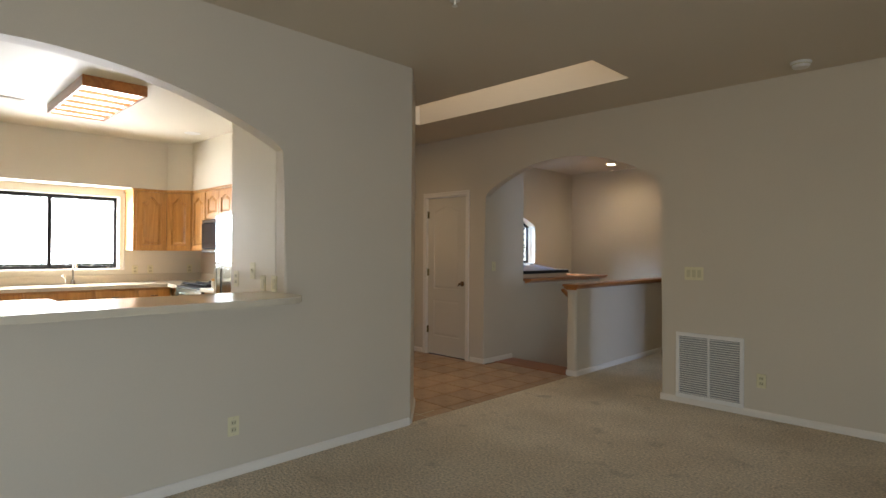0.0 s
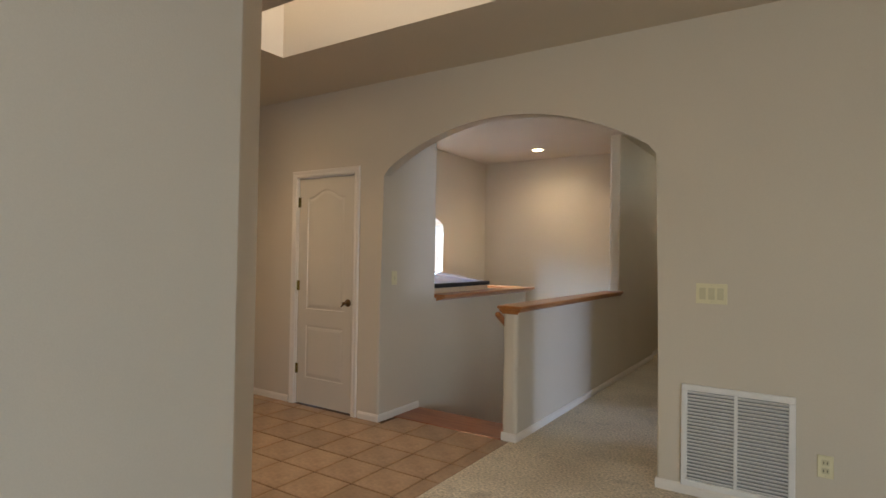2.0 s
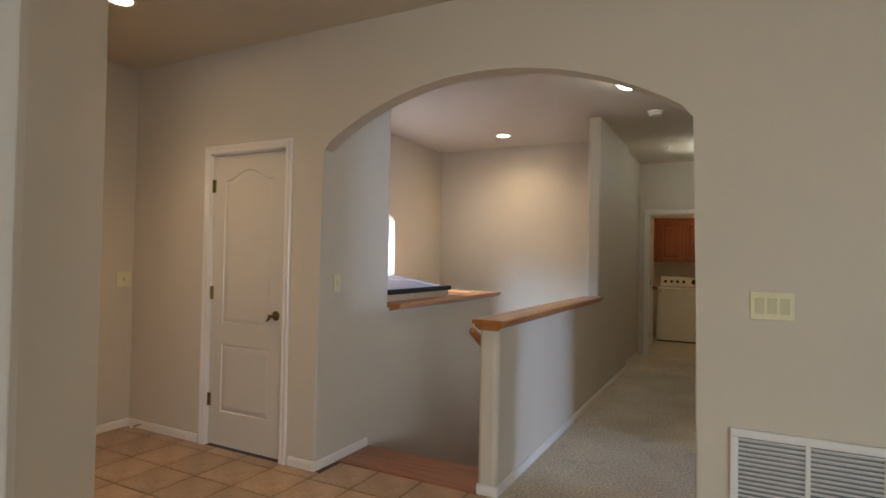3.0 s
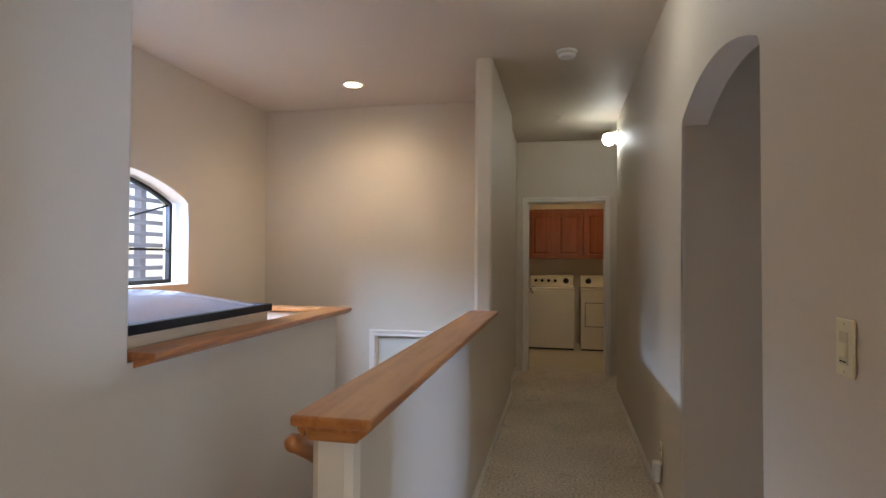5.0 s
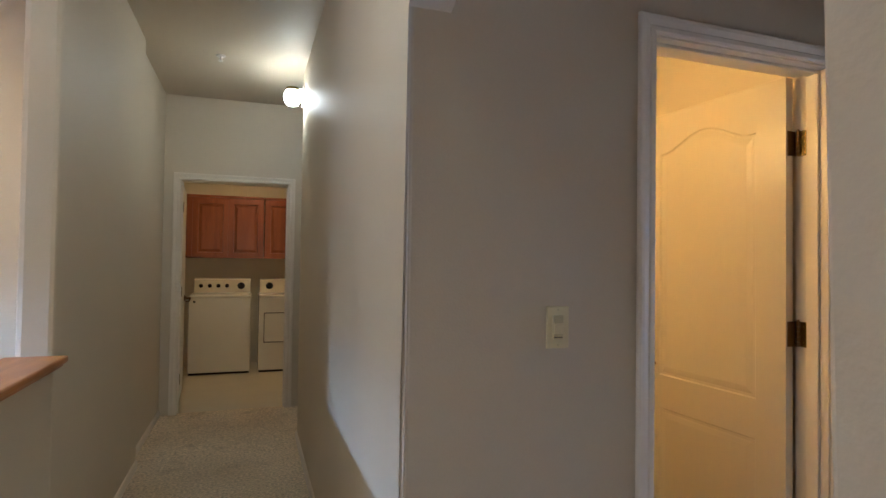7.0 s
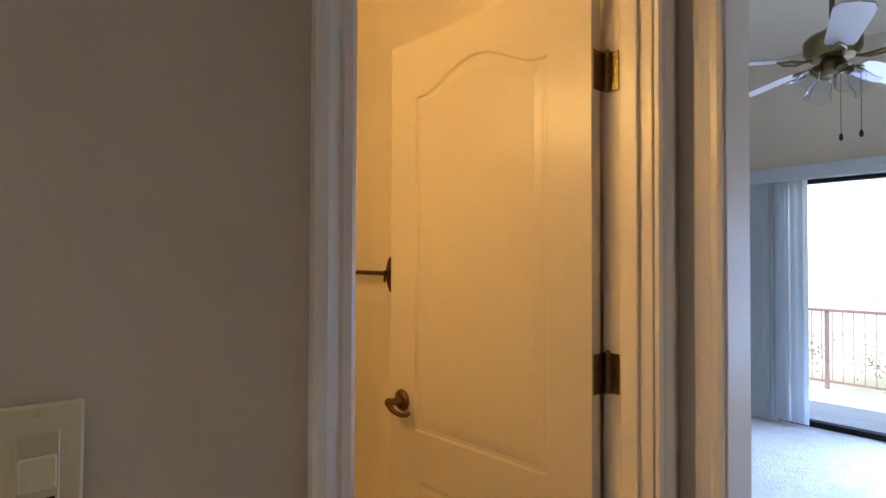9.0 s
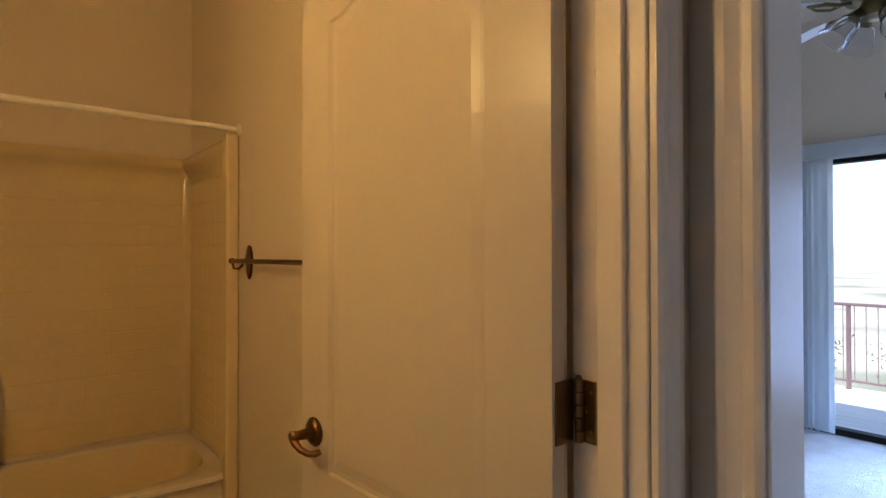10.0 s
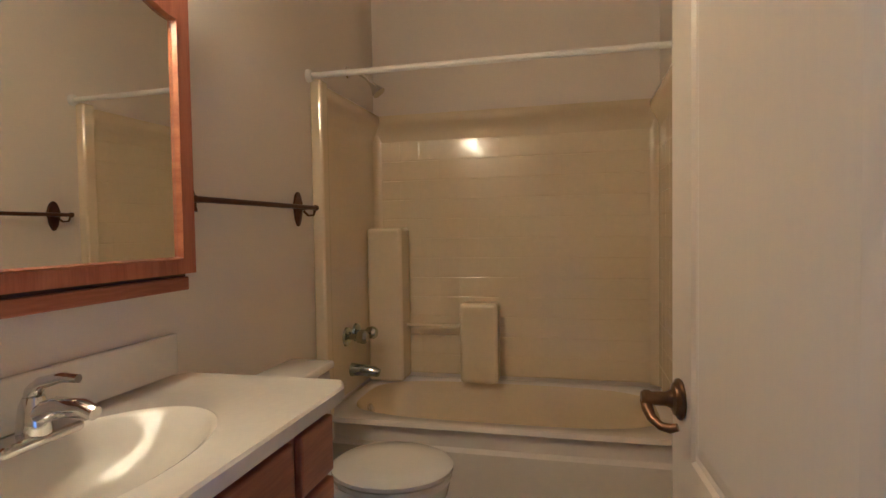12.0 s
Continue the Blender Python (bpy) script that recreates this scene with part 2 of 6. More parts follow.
# Glow of the added laundry dome.
LAUNDRYGLOW = glow("laundry_fill_glow", (1.0, 0.68, 0.32), 18)
MIRROR = mat("mirror_silver", (0.86, 0.87, 0.86), 0.01, 1.0, var=0.0, bump=0.0)

# ---- building blocks ----
BASE = {}
CEILING = 2.757


def thing(name, at, label, category, group="", turn=0.0, local=False):
    ob = new(name)
    ob.matrix_basis = pose(*at, 0, 0, turn)
    BASE[ob] = Matrix.Identity(4) if local else ob.matrix_basis.inverted()
    return tagged(ob, label, category, group)


def part(name, bm, material, parent=None, label="", smooth=False):
    me = bpy.data.meshes.new(name)
    bmesh.ops.recalc_face_normals(bm, faces=bm.faces)
    if smooth:
        for f in bm.faces:
            f.smooth = True
    bm.to_mesh(me)
    bm.free()
    if smooth:
        me.set_sharp_from_angle(angle=radians(38))
    me.materials.append(material)
    ob = new(name, me)
    if parent is not None:
        ob.parent = parent
        ob.matrix_parent_inverse = BASE.get(parent, Matrix.Identity(4))
    if label:
        ob["label"] = label
    return ob


def structure(name, bm, material, label="", smooth=False):
    return tagged(part(name, bm, material, None, label, smooth), kind="structure")


def box(bm, x0, y0, z0, x1, y1, z1, bevel=0.0, seg=2):
    vs = bmesh.ops.create_cube(bm, size=1)["verts"]
    for v in vs:
        v.co = ((x0 + x1) / 2 + v.co.x * (x1 - x0), (y0 + y1) / 2 + v.co.y * (y1 - y0), (z0 + z1) / 2 + v.co.z * (z1 - z0))
    if bevel:
        es = list({e for v in vs for e in v.link_edges})
        bmesh.ops.bevel(bm, geom=es, offset=bevel, segments=seg, affect="EDGES", profile=0.5)
    return bm


def boxed(*a, **k):
    return box(bmesh.new(), *a, **k)


def prism(bm, pts, fn, d0, d1, bevel=0.0, only=None, seg=4, back=True):
    """A polygon (u, v) drawn out from depth d0 to d1; fn(u, v, d) gives the place. only(u, v): which corners' outline edges are rounded."""
    a = [bm.verts.new(fn(u, v, d0)) for u, v in pts]
    b = [bm.verts.new(fn(u, v, d1)) for u, v in pts]
    bm.faces.new(a)
    bm.faces.new(list(reversed(b)))
    n = len(pts)
    for i in range(n):
        bm.faces.new((a[i], b[i], b[(i + 1) % n], a[(i + 1) % n]))
    if bevel:
        es = []
        for i in range(n):
            j = (i + 1) % n
            if only is None or (only(*pts[i]) and only(*pts[j])):
                es += [bm.edges.get((a[i], a[j]))] + ([bm.edges.get((b[i], b[j]))] if back else [])
        bmesh.ops.bevel(bm, geom=es, offset=bevel, segments=seg, affect="EDGES", profile=0.5)
    return bm


def arc(u0, u1, v, rise, n=26):
    """Points of a shallow arch from (u0, v) to (u1, v)."""
    h = (u1 - u0) / 2
    r = (h * h + rise * rise) / (2 * rise)
    c, half = (u0 + u1) / 2, math.asin(abs(h) / r)
    s = 1 if u1 > u0 else -1
    return [(c + s * r * math.sin(-half + 2 * half * i / n), v - r + rise + r * math.cos(-half + 2 * half * i / n)) for i in range(n + 1)]


def on_y(u, v, d):
    return (u, d, v)


def on_x(u, v, d):
    return (d, u, v)


def on_z(u, v, d):
    return (u, v, d)


def ring_mat(p0, p1):
    d = (Vector(p1) - Vector(p0))
    return Matrix.Translation(p0) @ d.to_track_quat("Z", "Y").to_matrix().to_4x4(), d.length


def cyl(bm, p0, p1, r0, r1=None, n=16):
    m, h = ring_mat(p0, p1)
    bmesh.ops.create_cone(bm, cap_ends=True, segments=n, radius1=r0, radius2=r0 if r1 is None else r1, depth=h,
                          matrix=m @ Matrix.Translation((0, 0, h / 2)))
    return bm


def lathe(bm, profile, m, n=24, sx=1.0, sy=1.0):
    """A profile of (radius, height) spun about z, then placed by m."""
    rings = []
    for r, z in profile:
        rings.append([bm.verts.new(m @ Vector((r * sx * math.cos(2 * math.pi * i / n), r * sy * math.sin(2 * math.pi * i / n), z))) for i in range(n)])
    for a, b in zip(rings, rings[1:]):
        for i in range(n):
            bm.faces.new((a[i], a[(i + 1) % n], b[(i + 1) % n], b[i]))
    bm.faces.new(list(reversed(rings[0])))
    bm.faces.new(rings[-1])
    return bm


def sweep(bm, pts, r, n=10):
    """A round bar along points."""
    pts = [Vector(p) for p in pts]
    rings = []
    for i, p in enumerate(pts):
        d = (pts[min(i + 1, len(pts) - 1)] - pts[max(i - 1, 0)]).normalized()
        q = d.to_track_quat("Z", "Y")
        rr = r[i] if isinstance(r, (list, tuple)) else r
        rings.append([bm.verts.new(p + q @ Vector((rr * math.cos(2 * math.pi * k / n), rr * math.sin(2 * math.pi * k / n), 0))) for k in range(n)])
    for a, b in zip(rings, rings[1:]):
        for k in range(n):
            bm.faces.new((a[k], a[(k + 1) % n], b[(k + 1) % n], b[k]))
    bm.faces.new(list(reversed(rings[0])))
    bm.faces.new(rings[-1])
    return bm


def loops(bm, rings, close=True):
    """Skins nested closed outlines of equal count, and closes the last."""
    rows = [[bm.verts.new(p) for p in r] for r in rings]
    for a, b in zip(rows, rows[1:]):
        n = len(a)
        for i in range(n):
            bm.faces.new((a[i], a[(i + 1) % n], b[(i + 1) % n], b[i]))
    if close:
        bm.faces.new(rows[-1])
    return bm


def T(x, y, z):
    return Matrix.Translation((x, y, z))


FACE_E = T(0, 0, 0) @ Euler((0, radians(90), 0)).to_matrix().to_4x4()
FACE_W = Euler((0, radians(-90), 0)).to_matrix().to_4x4()
FACE_S = Euler((radians(90), 0, 0)).to_matrix().to_4x4()
FACE_N = Euler((radians(-90), 0, 0)).to_matrix().to_4x4()
DOWN = Euler((radians(180), 0, 0)).to_matrix().to_4x4()

# ---- ground, floors ----
g = bmesh.new()
box(g, -900, -900, -1.9, 900, 900, -1.5)
structure("ground", g, GRAVEL, "dry gravel ground with scrub patches")

f = bmesh.new()
box(f, -3.05, -4.0, -0.12, 3.4, 5.335, 0.0)
box(f, -3.02, 5.335, -0.12, -1.86, 9.68, 0.0)
box(f, -1.86, 5.335, -0.12, -0.30, 7.0, 0.0)
structure("floor_carpet", f, CARPET, "worn beige carpet with grey traffic stains")
structure("floor_hall_end", boxed(-3.3, 9.68, -0.12, -0.7, 10.86, 0.004, 0.003), CARPET, "beige carpet remnant by the laundry door")
structure("floor_laundry", boxed(-3.5, 10.86, -0.12, -0.8, 13.7, 0.0), VINYL, "glossy cream vinyl floor")
structure("floor_bedroom", boxed(-0.30, 5.35, -0.12, 3.75, 9.0, 0.002), CARPETB, "pale textured bedroom carpet")
structure("floor_bath", boxed(-1.9, 7.0, -0.12, -0.30, 9.8, 0.0), VINYL, "cream vinyl bathroom floor")
structure("floor_kitchen", boxed(-7.9, -4.0, -0.12, -3.05, 3.33, 0.0), VINYL, "cream vinyl kitchen floor")
floor_foyer = structure("floor_foyer", boxed(-6.1, 2.9, -0.14, -3.05, 5.286, -0.006), GROUT, "tan ceramic tile floor with dark grout")
stair_landing = structure("stair_landing", boxed(-4.13, 5.288, -0.14, -3.13, 5.66, 0.004, 0.012, 3), OAK_STEP, "red-brown wooden landing board at the stair top")

# ---- walls ----
R = 0.022


def inside(u0, u1):
    return lambda u, v: u0 - 0.01 < u < u1 + 0.01 and v < CEILING - 0.02


# arch wall with the closet doorway
AX0, AX1 = -4.127, -1.98
pts = [(-6.09, 0), (-6.09, CEILING), (3.5, CEILING), (3.5, 0), (AX1, 0), *reversed(arc(AX0, AX1, 2.0, 0.343)), (AX0, 0),
       (-4.40, 0), (-4.40, 2.045), (-5.12, 2.045), (-5.12, 0)]
structure("wall_arch", prism(bmesh.new(), pts, on_y, 5.085, 5.190, R, inside(AX0, AX1), back=False), WALL, "beige wall with a wide shallow arch and bullnose edges")

# pass-through wall
structure("wall_bar", boxed(-3.14, -4.0, 0, -3.02, 2.92, 1.03), WALL, "beige half wall under the kitchen bar")
pts = [(-4.0, 1.03), (-4.0, CEILING), (2.92, CEILING), (2.92, 1.03), (1.845, 1.03), *reversed(arc(-0.82, 1.845, 1.985, 0.335)), (-0.82, 1.03)]
structure("wall_pass_through", prism(bmesh.new(), pts, on_x, -3.02, -3.14, R, lambda u, v: -0.83 < u < 1.855 and 1.02 < v < 2.4, back=False), WALL,
          "beige wall with an arched kitchen pass-through")
structure("wall_pantry", boxed(-3.80, 1.845, 0, -3.14, 2.60, CEILING, 0.012, 3), KWALL, "cream pantry return wall")
pts = [(-3.02, 2.90), (-3.025, 2.925), (-3.04, 2.945), (-3.40, 3.305), (-3.42, 3.322), (-3.45, 3.33), (-7.9, 3.33), (-7.9, 3.21), (-3.48, 3.21),
       (-3.14, 2.87), (-3.14, 2.62), (-3.022, 2.62)]
w = prism(bmesh.new(), pts, on_z, 0, CEILING)
structure("wall_angled", w, WALL, "beige wall with a 45 degree corner")

structure("wall_foyer_west", boxed(-6.09, 3.33, 2.045, -5.965, 5.085, CEILING), WALL)
w = bmesh.new()
box(w, -6.09, 4.70, 0, -5.965, 5.085, 2.045)
box(w, -6.09, 3.33, 0, -5.965, 3.76, 2.045)
structure("wall_foyer_west_sides", w, WALL)

# kitchen shell
w = bmesh.new()
box(w, -7.90, -4.0, 0, -7.75, 0.85, CEILING)
box(w, -7.90, 2.18, 0, -7.75, 3.21, CEILING)
box(w, -7.90, 0.85, 0, -7.75, 2.18, 1.09)
box(w, -7.90, 0.85, 2.0, -7.75, 2.18, CEILING)
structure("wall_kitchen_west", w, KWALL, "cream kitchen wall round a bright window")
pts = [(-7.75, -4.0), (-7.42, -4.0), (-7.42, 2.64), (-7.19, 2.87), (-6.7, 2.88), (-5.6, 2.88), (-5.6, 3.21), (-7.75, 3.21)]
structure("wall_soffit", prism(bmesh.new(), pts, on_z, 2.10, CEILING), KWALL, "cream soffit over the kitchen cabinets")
# Unseen south and east walls; their openings are assumed, set to shape light.
structure("wall_south", boxed(-7.9, -4.15, 2.3, 3.5, -4.0, CEILING), WALL)
w = bmesh.new()
box(w, -7.9, -4.15, 0, -2.1, -4.0, 2.3)
box(w, 2.7, -4.15, 0, 3.5, -4.0, 2.3)
box(w, -2.1, -4.15, 0, 2.7, -4.0, 0.1)
structure("wall_south_sides", w, WALL)
w = bmesh.new()
box(w, 3.4, -4.0, 0, 3.52, -3.3, CEILING)
box(w, 3.4, -0.1, 0, 3.52, 5.085, CEILING)
box(w, 3.4, -3.3, 2.3, 3.52, -0.1, CEILING)
box(w, 3.4, -3.3, 0, 3.52, -0.1, 0.15)
structure("wall_east", w, WALL)

# stairwell and niche
w = bmesh.new()
prism(w, [(-4.25, 5.19), (-4.127, 5.19), (-4.127, 5.865), (-4.132, 5.878), (-4.145, 5.885), (-5.45, 5.885), (-5.45, 5.765), (-4.25, 5.765)],
      on_z, 0.955, CEILING)
prism(w, [(-4.25, 5.19), (-4.127, 5.19), (-4.127, 7.86), (-4.25, 7.86)], on_z, -3.0, 0.955)
structure("wall_stair_west", w, WALL, "beige stairwell wall with a low section under the oak ledge")
structure("wall_ledge_end", boxed(-5.33, 7.76, -3.0, -4.252, 7.858, 0.955), WALL)
structure("wall_niche_floor", boxed(-5.33, 5.887, 0.70, -4.252, 7.758, 0.90), OAK_Y, "oak shelf deck behind the ledge")
w = bmesh.new()
box(w, -5.55, 5.887, -3.0, -5.33, 9.12, 1.145)
pts = [(5.887, 1.145), (5.887, CEILING), (9.12, CEILING), (9.12, 1.145), (7.84, 1.145), *reversed(arc(6.34, 7.84, 1.765, 0.185)), (6.34, 1.145)]
prism(w, pts, on_x, -5.55, -5.33, 0.012, lambda u, v: 6.33 < u < 7.85 and 1.14 < v < 2.1, 3)
structure("wall_niche_west", w, WALL, "beige wall with an arched window recess")
w = bmesh.new()
box(w, -5.33, 8.98, -3.0, -4.215, 9.12, CEILING)
box(w, -3.40, 8.98, -3.0, -3.13, 9.12, CEILING)
box(w, -4.215, 8.98, 0.645, -3.40, 9.12, CEILING)
structure("wall_stair_north", w, WALL, "beige stairwell end wall washed by a spotlight")
HX = -3.005
structure("wall_half", prism(bmesh.new(), [(-3.118, 5.315), (-3.10, 5.303), (-3.035, 5.303), (-3.015, 5.31), (HX, 5.33), (HX, 7.905), (-3.125, 7.905), (-3.125, 5.335)],
                             on_z, -3.0, 0.955), WALL, "beige half wall between stair and hall")
structure("wall_hall_west", prism(bmesh.new(), [(-3.118, 7.915), (-3.10, 7.905), (-3.02, 7.905), (-3.008, 7.912), (HX, 7.925), (HX, 9.56), (-3.012, 9.58), (-3.05, 9.60), (-3.05, 10.81), (-3.20, 10.81),
                                          (-3.20, 9.12), (-3.125, 9.12), (-3.125, 7.93)], on_z, -3.0, CEILING), WALL, "beige hall wall with a rounded end")

# hall east wall with the vestibule arch
HE = -1.98
pts = [(5.19, 0), (5.19, CEILING), (9.90, CEILING), (9.90, 0), (6.89, 0), *reversed(arc(5.80, 6.89, 1.995, 0.13)), (5.80, 0)]
structure("wall_hall_east", prism(bmesh.new(), pts, on_x, HE, -1.86, R, lambda u, v: (5.79 < u < 6.9 and v < 2.4) or u > 9.8, back=False), WALL, "beige hall wall with a small arch")
structure("wall_hall_jog", boxed(-1.862, 9.78, 0, -0.7, 9.90, CEILING), WALL)
structure("wall_hall_jog_end", boxed(-0.82, 9.90, 0, -0.7, 10.81, CEILING), WALL)
pts = [(-3.5, 0), (-3.5, CEILING), (-0.7, CEILING), (-0.7, 0), (-2.005, 0), (-2.005, 2.04), (-2.93, 2.04), (-2.93, 0)]
structure("wall_laundry_south", prism(bmesh.new(), pts, on_y, 10.81, 10.93), WALL, "beige wall round the laundry doorway")
w = bmesh.new()
box(w, -3.62, 10.93, 0, -3.5, 13.7, 2.5)
box(w, -0.92, 10.93, 0, -0.8, 13.7, 2.5)
box(w, -3.5, 13.20, 0, -0.92, 13.32, 2.5)
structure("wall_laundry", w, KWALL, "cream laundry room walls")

# vestibule, bath, bedroom
structure("wall_vestibule_south", boxed(-1.86, 5.68, 0, -0.395, 5.80, CEILING), WALL)
BO0, BO1 = -1.233, -0.480
pts = [(-1.86, 0), (-1.86, CEILING), (-0.28, CEILING), (-0.28, 0), (BO1, 0), (BO1, 2.045), (BO0, 2.045), (BO0, 0)]
structure("wall_bath_south", prism(bmesh.new(), pts, on_y, 6.89, 7.01), WALL, "beige wall round the bathroom doorway")
pts = [(5.217, 0), (5.217, 3.1), (6.888, 3.1), (6.888, 0), (6.803, 0), (6.803, 2.045), (6.01, 2.045), (6.01, 0)]
structure("wall_vestibule_east", prism(bmesh.new(), pts, on_x, -0.392, -0.278), WALL, "beige wall round the bedroom doorway")
w = bmesh.new()
box(w, -0.345, 7.01, 0, -0.22, 9.80, CEILING)
box(w, -1.858, 9.68, 0, -0.345, 9.778, CEILING)
structure("wall_bath", w, BATHWALL, "satin bathroom walls, beige lightened to stand in for light")
# Thin skin that puts the lightened paint on the hall wall's back.
structure("wall_bath_west", boxed(-1.8599, 7.012, 0, -1.8582, 9.68, CEILING), BATHWALL, "satin bathroom wall skin, beige lightened to stand in for light")
w = bmesh.new()
box(w, -0.22, 8.85, -0.1, 3.77, 9.0, 3.1)
box(w, 3.65, 8.125, -0.1, 3.77, 8.85, 3.1)
box(w, 3.65, 6.2, 2.06, 3.77, 8.125, 3.1)
box(w, 3.65, 5.35, -0.1, 3.77, 6.2, 3.1)
box(w, -0.276, 7.012, 2.76, -0.22, 9.0, 3.1)
structure("wall_bedroom", w, WALL, "pale bedroom walls round a sliding door")
w = boxed(-0.276, 5.217, -0.1, 3.77, 5.348, 3.1)
structure("wall_bedroom_south", w, WALL)

# ---- ceilings ----
SX0, SX1, SY0, SY1 = -4.41, -1.92, 3.71, 4.29
c = bmesh.new()
box(c, -7.9, -4.15, CEILING, 3.52, SY0, CEILING + 0.15)
box(c, -7.9, SY1, CEILING, 3.52, 5.190, CEILING + 0.15)
box(c, -7.9, SY0, CEILING, SX0, SY1, CEILING + 0.15)
box(c, SX1, SY0, CEILING, 3.52, SY1, CEILING + 0.15)
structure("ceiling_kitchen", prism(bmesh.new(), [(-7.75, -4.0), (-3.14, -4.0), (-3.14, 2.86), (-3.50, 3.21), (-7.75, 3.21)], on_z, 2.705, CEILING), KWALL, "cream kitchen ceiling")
structure("ceiling_great_room", c, CEIL, "beige flat ceiling with a skylight well")
c = bmesh.new()
box(c, SX0 - 0.1, SY0 - 0.1, CEILING + 0.15, SX1 + 0.1, SY0, 4.05)
box(c, SX0 - 0.1, SY1, CEILING + 0.15, SX1 + 0.1, SY1 + 0.1, 4.05)
box(c, SX0 - 0.1, SY0, CEILING + 0.15, SX0, SY1, 4.05)
box(c, SX1, SY0, CEILING + 0.15, SX1 + 0.1, SY1, 4.05)
box(c, SX0 - 0.1, SY0 - 0.1, 4.05, SX1 + 0.1, SY1 + 0.1, 4.09)
structure("ceiling_skylight_well", c, CEIL, "tall painted skylight shaft")
c = bmesh.new()
box(c, -5.55, 5.190, CEILING, -0.278, 10.93, CEILING + 0.15)
structure("ceiling_hall", c, CEIL, "beige flat hall ceiling")
structure("ceiling_laundry", boxed(-3.62, 10.93, 2.5, -0.8, 13.7, 2.6), CEIL)
structure("ceiling_bedroom", boxed(-0.392, 5.217, 3.1, 3.77, 9.0, 3.2), CEIL)
structure("floor_lower", boxed(-5.55, 5.2, -3.05, -3.0, 9.12, -3.0), CARPET)

# ---- skirting and casings ----


def baseboard(x0, y0, x1, y1, nx, ny, h=0.060, t=0.012):
    """A strip along a wall from one end to the other, proud of it towards (nx, ny)."""
    b = bmesh.new()
    L = math.hypot(x1 - x0, y1 - y0)
    ux, uy = (x1 - x0) / L, (y1 - y0) / L
    prof = [(0.001, 0.002), (t, 0.002), (t, h - 0.018), (t * 0.55, h - 0.004), (0.001, h)]
    rows = []
    for s in (0, L):
        rows.append([b.verts.new((x0 + ux * s + nx * p, y0 + uy * s + ny * p, q)) for p, q in prof])
    n = len(prof)
    for i in range(n):
        b.faces.new((rows[0][i], rows[0][(i + 1) % n], rows[1][(i + 1) % n], rows[1][i]))
    b.faces.new(rows[0])
    b.faces.new(list(reversed(rows[1])))
    return structure("baseboard", b, TRIM, "white painted baseboard")


baseboard(-3.02, -4.0, -3.02, 2.91, 1, 0)
baseboard(-3.03, 2.937, -3.42, 3.327, 0.707, 0.707)
baseboard(-3.43, 3.33, -5.96, 3.33, 0, 1)
baseboard(-5.965, 4.78, -5.965, 5.08, 1, 0)
baseboard(-5.95, 5.085, -5.185, 5.085, 0, -1)
baseboard(-4.335, 5.085, -4.118, 5.085, 0, -1)
baseboard(-4.127, 5.075, -4.127, 5.64, 1, 0)
baseboard(-1.985, 5.085, 3.4, 5.085, 0, -1)
baseboard(HE, 5.10, HE, 5.80, -1, 0)
baseboard(-3.12, 5.303, -2.995, 5.303, 0, -1)
baseboard(HX, 5.31, HX, 9.56, 1, 0)
baseboard(-3.05, 9.60, -3.05, 10.80, 1, 0)
baseboard(HE, 6.90, HE, 9.89, -1, 0)
baseboard(-1.97, 9.90, -0.82, 9.90, 0, 1)
baseboard(-1.955, 6.89, -1.29, 6.89, 0, -1)
baseboard(3.65, 8.125, 3.65, 8.85, -1, 0)
baseboard(-0.22, 8.85, 3.65, 8.85, 0, -1)
baseboard(-0.345, 7.03, -0.345, 8.90, -1, 0)

CASING = [(0.0, 0.0), (0.0, 0.010), (0.008, 0.0145), (0.020, 0.0145), (0.024, 0.0115), (0.042, 0.017), (0.053, 0.017), (0.058, 0.012), (0.058, 0.0)]


LAP = 0.013  # how far the casing covers the lining's edge


def casing(name, fn, u0, u1, v0, v1, out):
    """Mitred moulded casing round an opening u0..u1, v0..v1; fn(u, v, d) places it, d proud of the wall by sign out."""
    b = bmesh.new()
    path = []
    u0, u1, v1 = u0 + LAP, u1 - LAP, v1 - LAP
    for p, q in CASING:
        path.append([(u0 - p, v0, q), (u0 - p, v1 + p, q), (u1 + p, v1 + p, q), (u1 + p, v0, q)])
    rows = [[b.verts.new(fn(u, v, out * (q + 0.001))) for u, v, q in r] for r in path]
    n = len(rows)
    for i in range(n):
        j = (i + 1) % n
        for k in range(3):
            b.faces.new((rows[i][k], rows[j][k], rows[j][k + 1], rows[i][k + 1]))
    b.faces.new([r[0] for r in rows])
    b.faces.new([r[3] for r in rows])
    return structure(name, b, TRIM, "white painted moulded door casing")


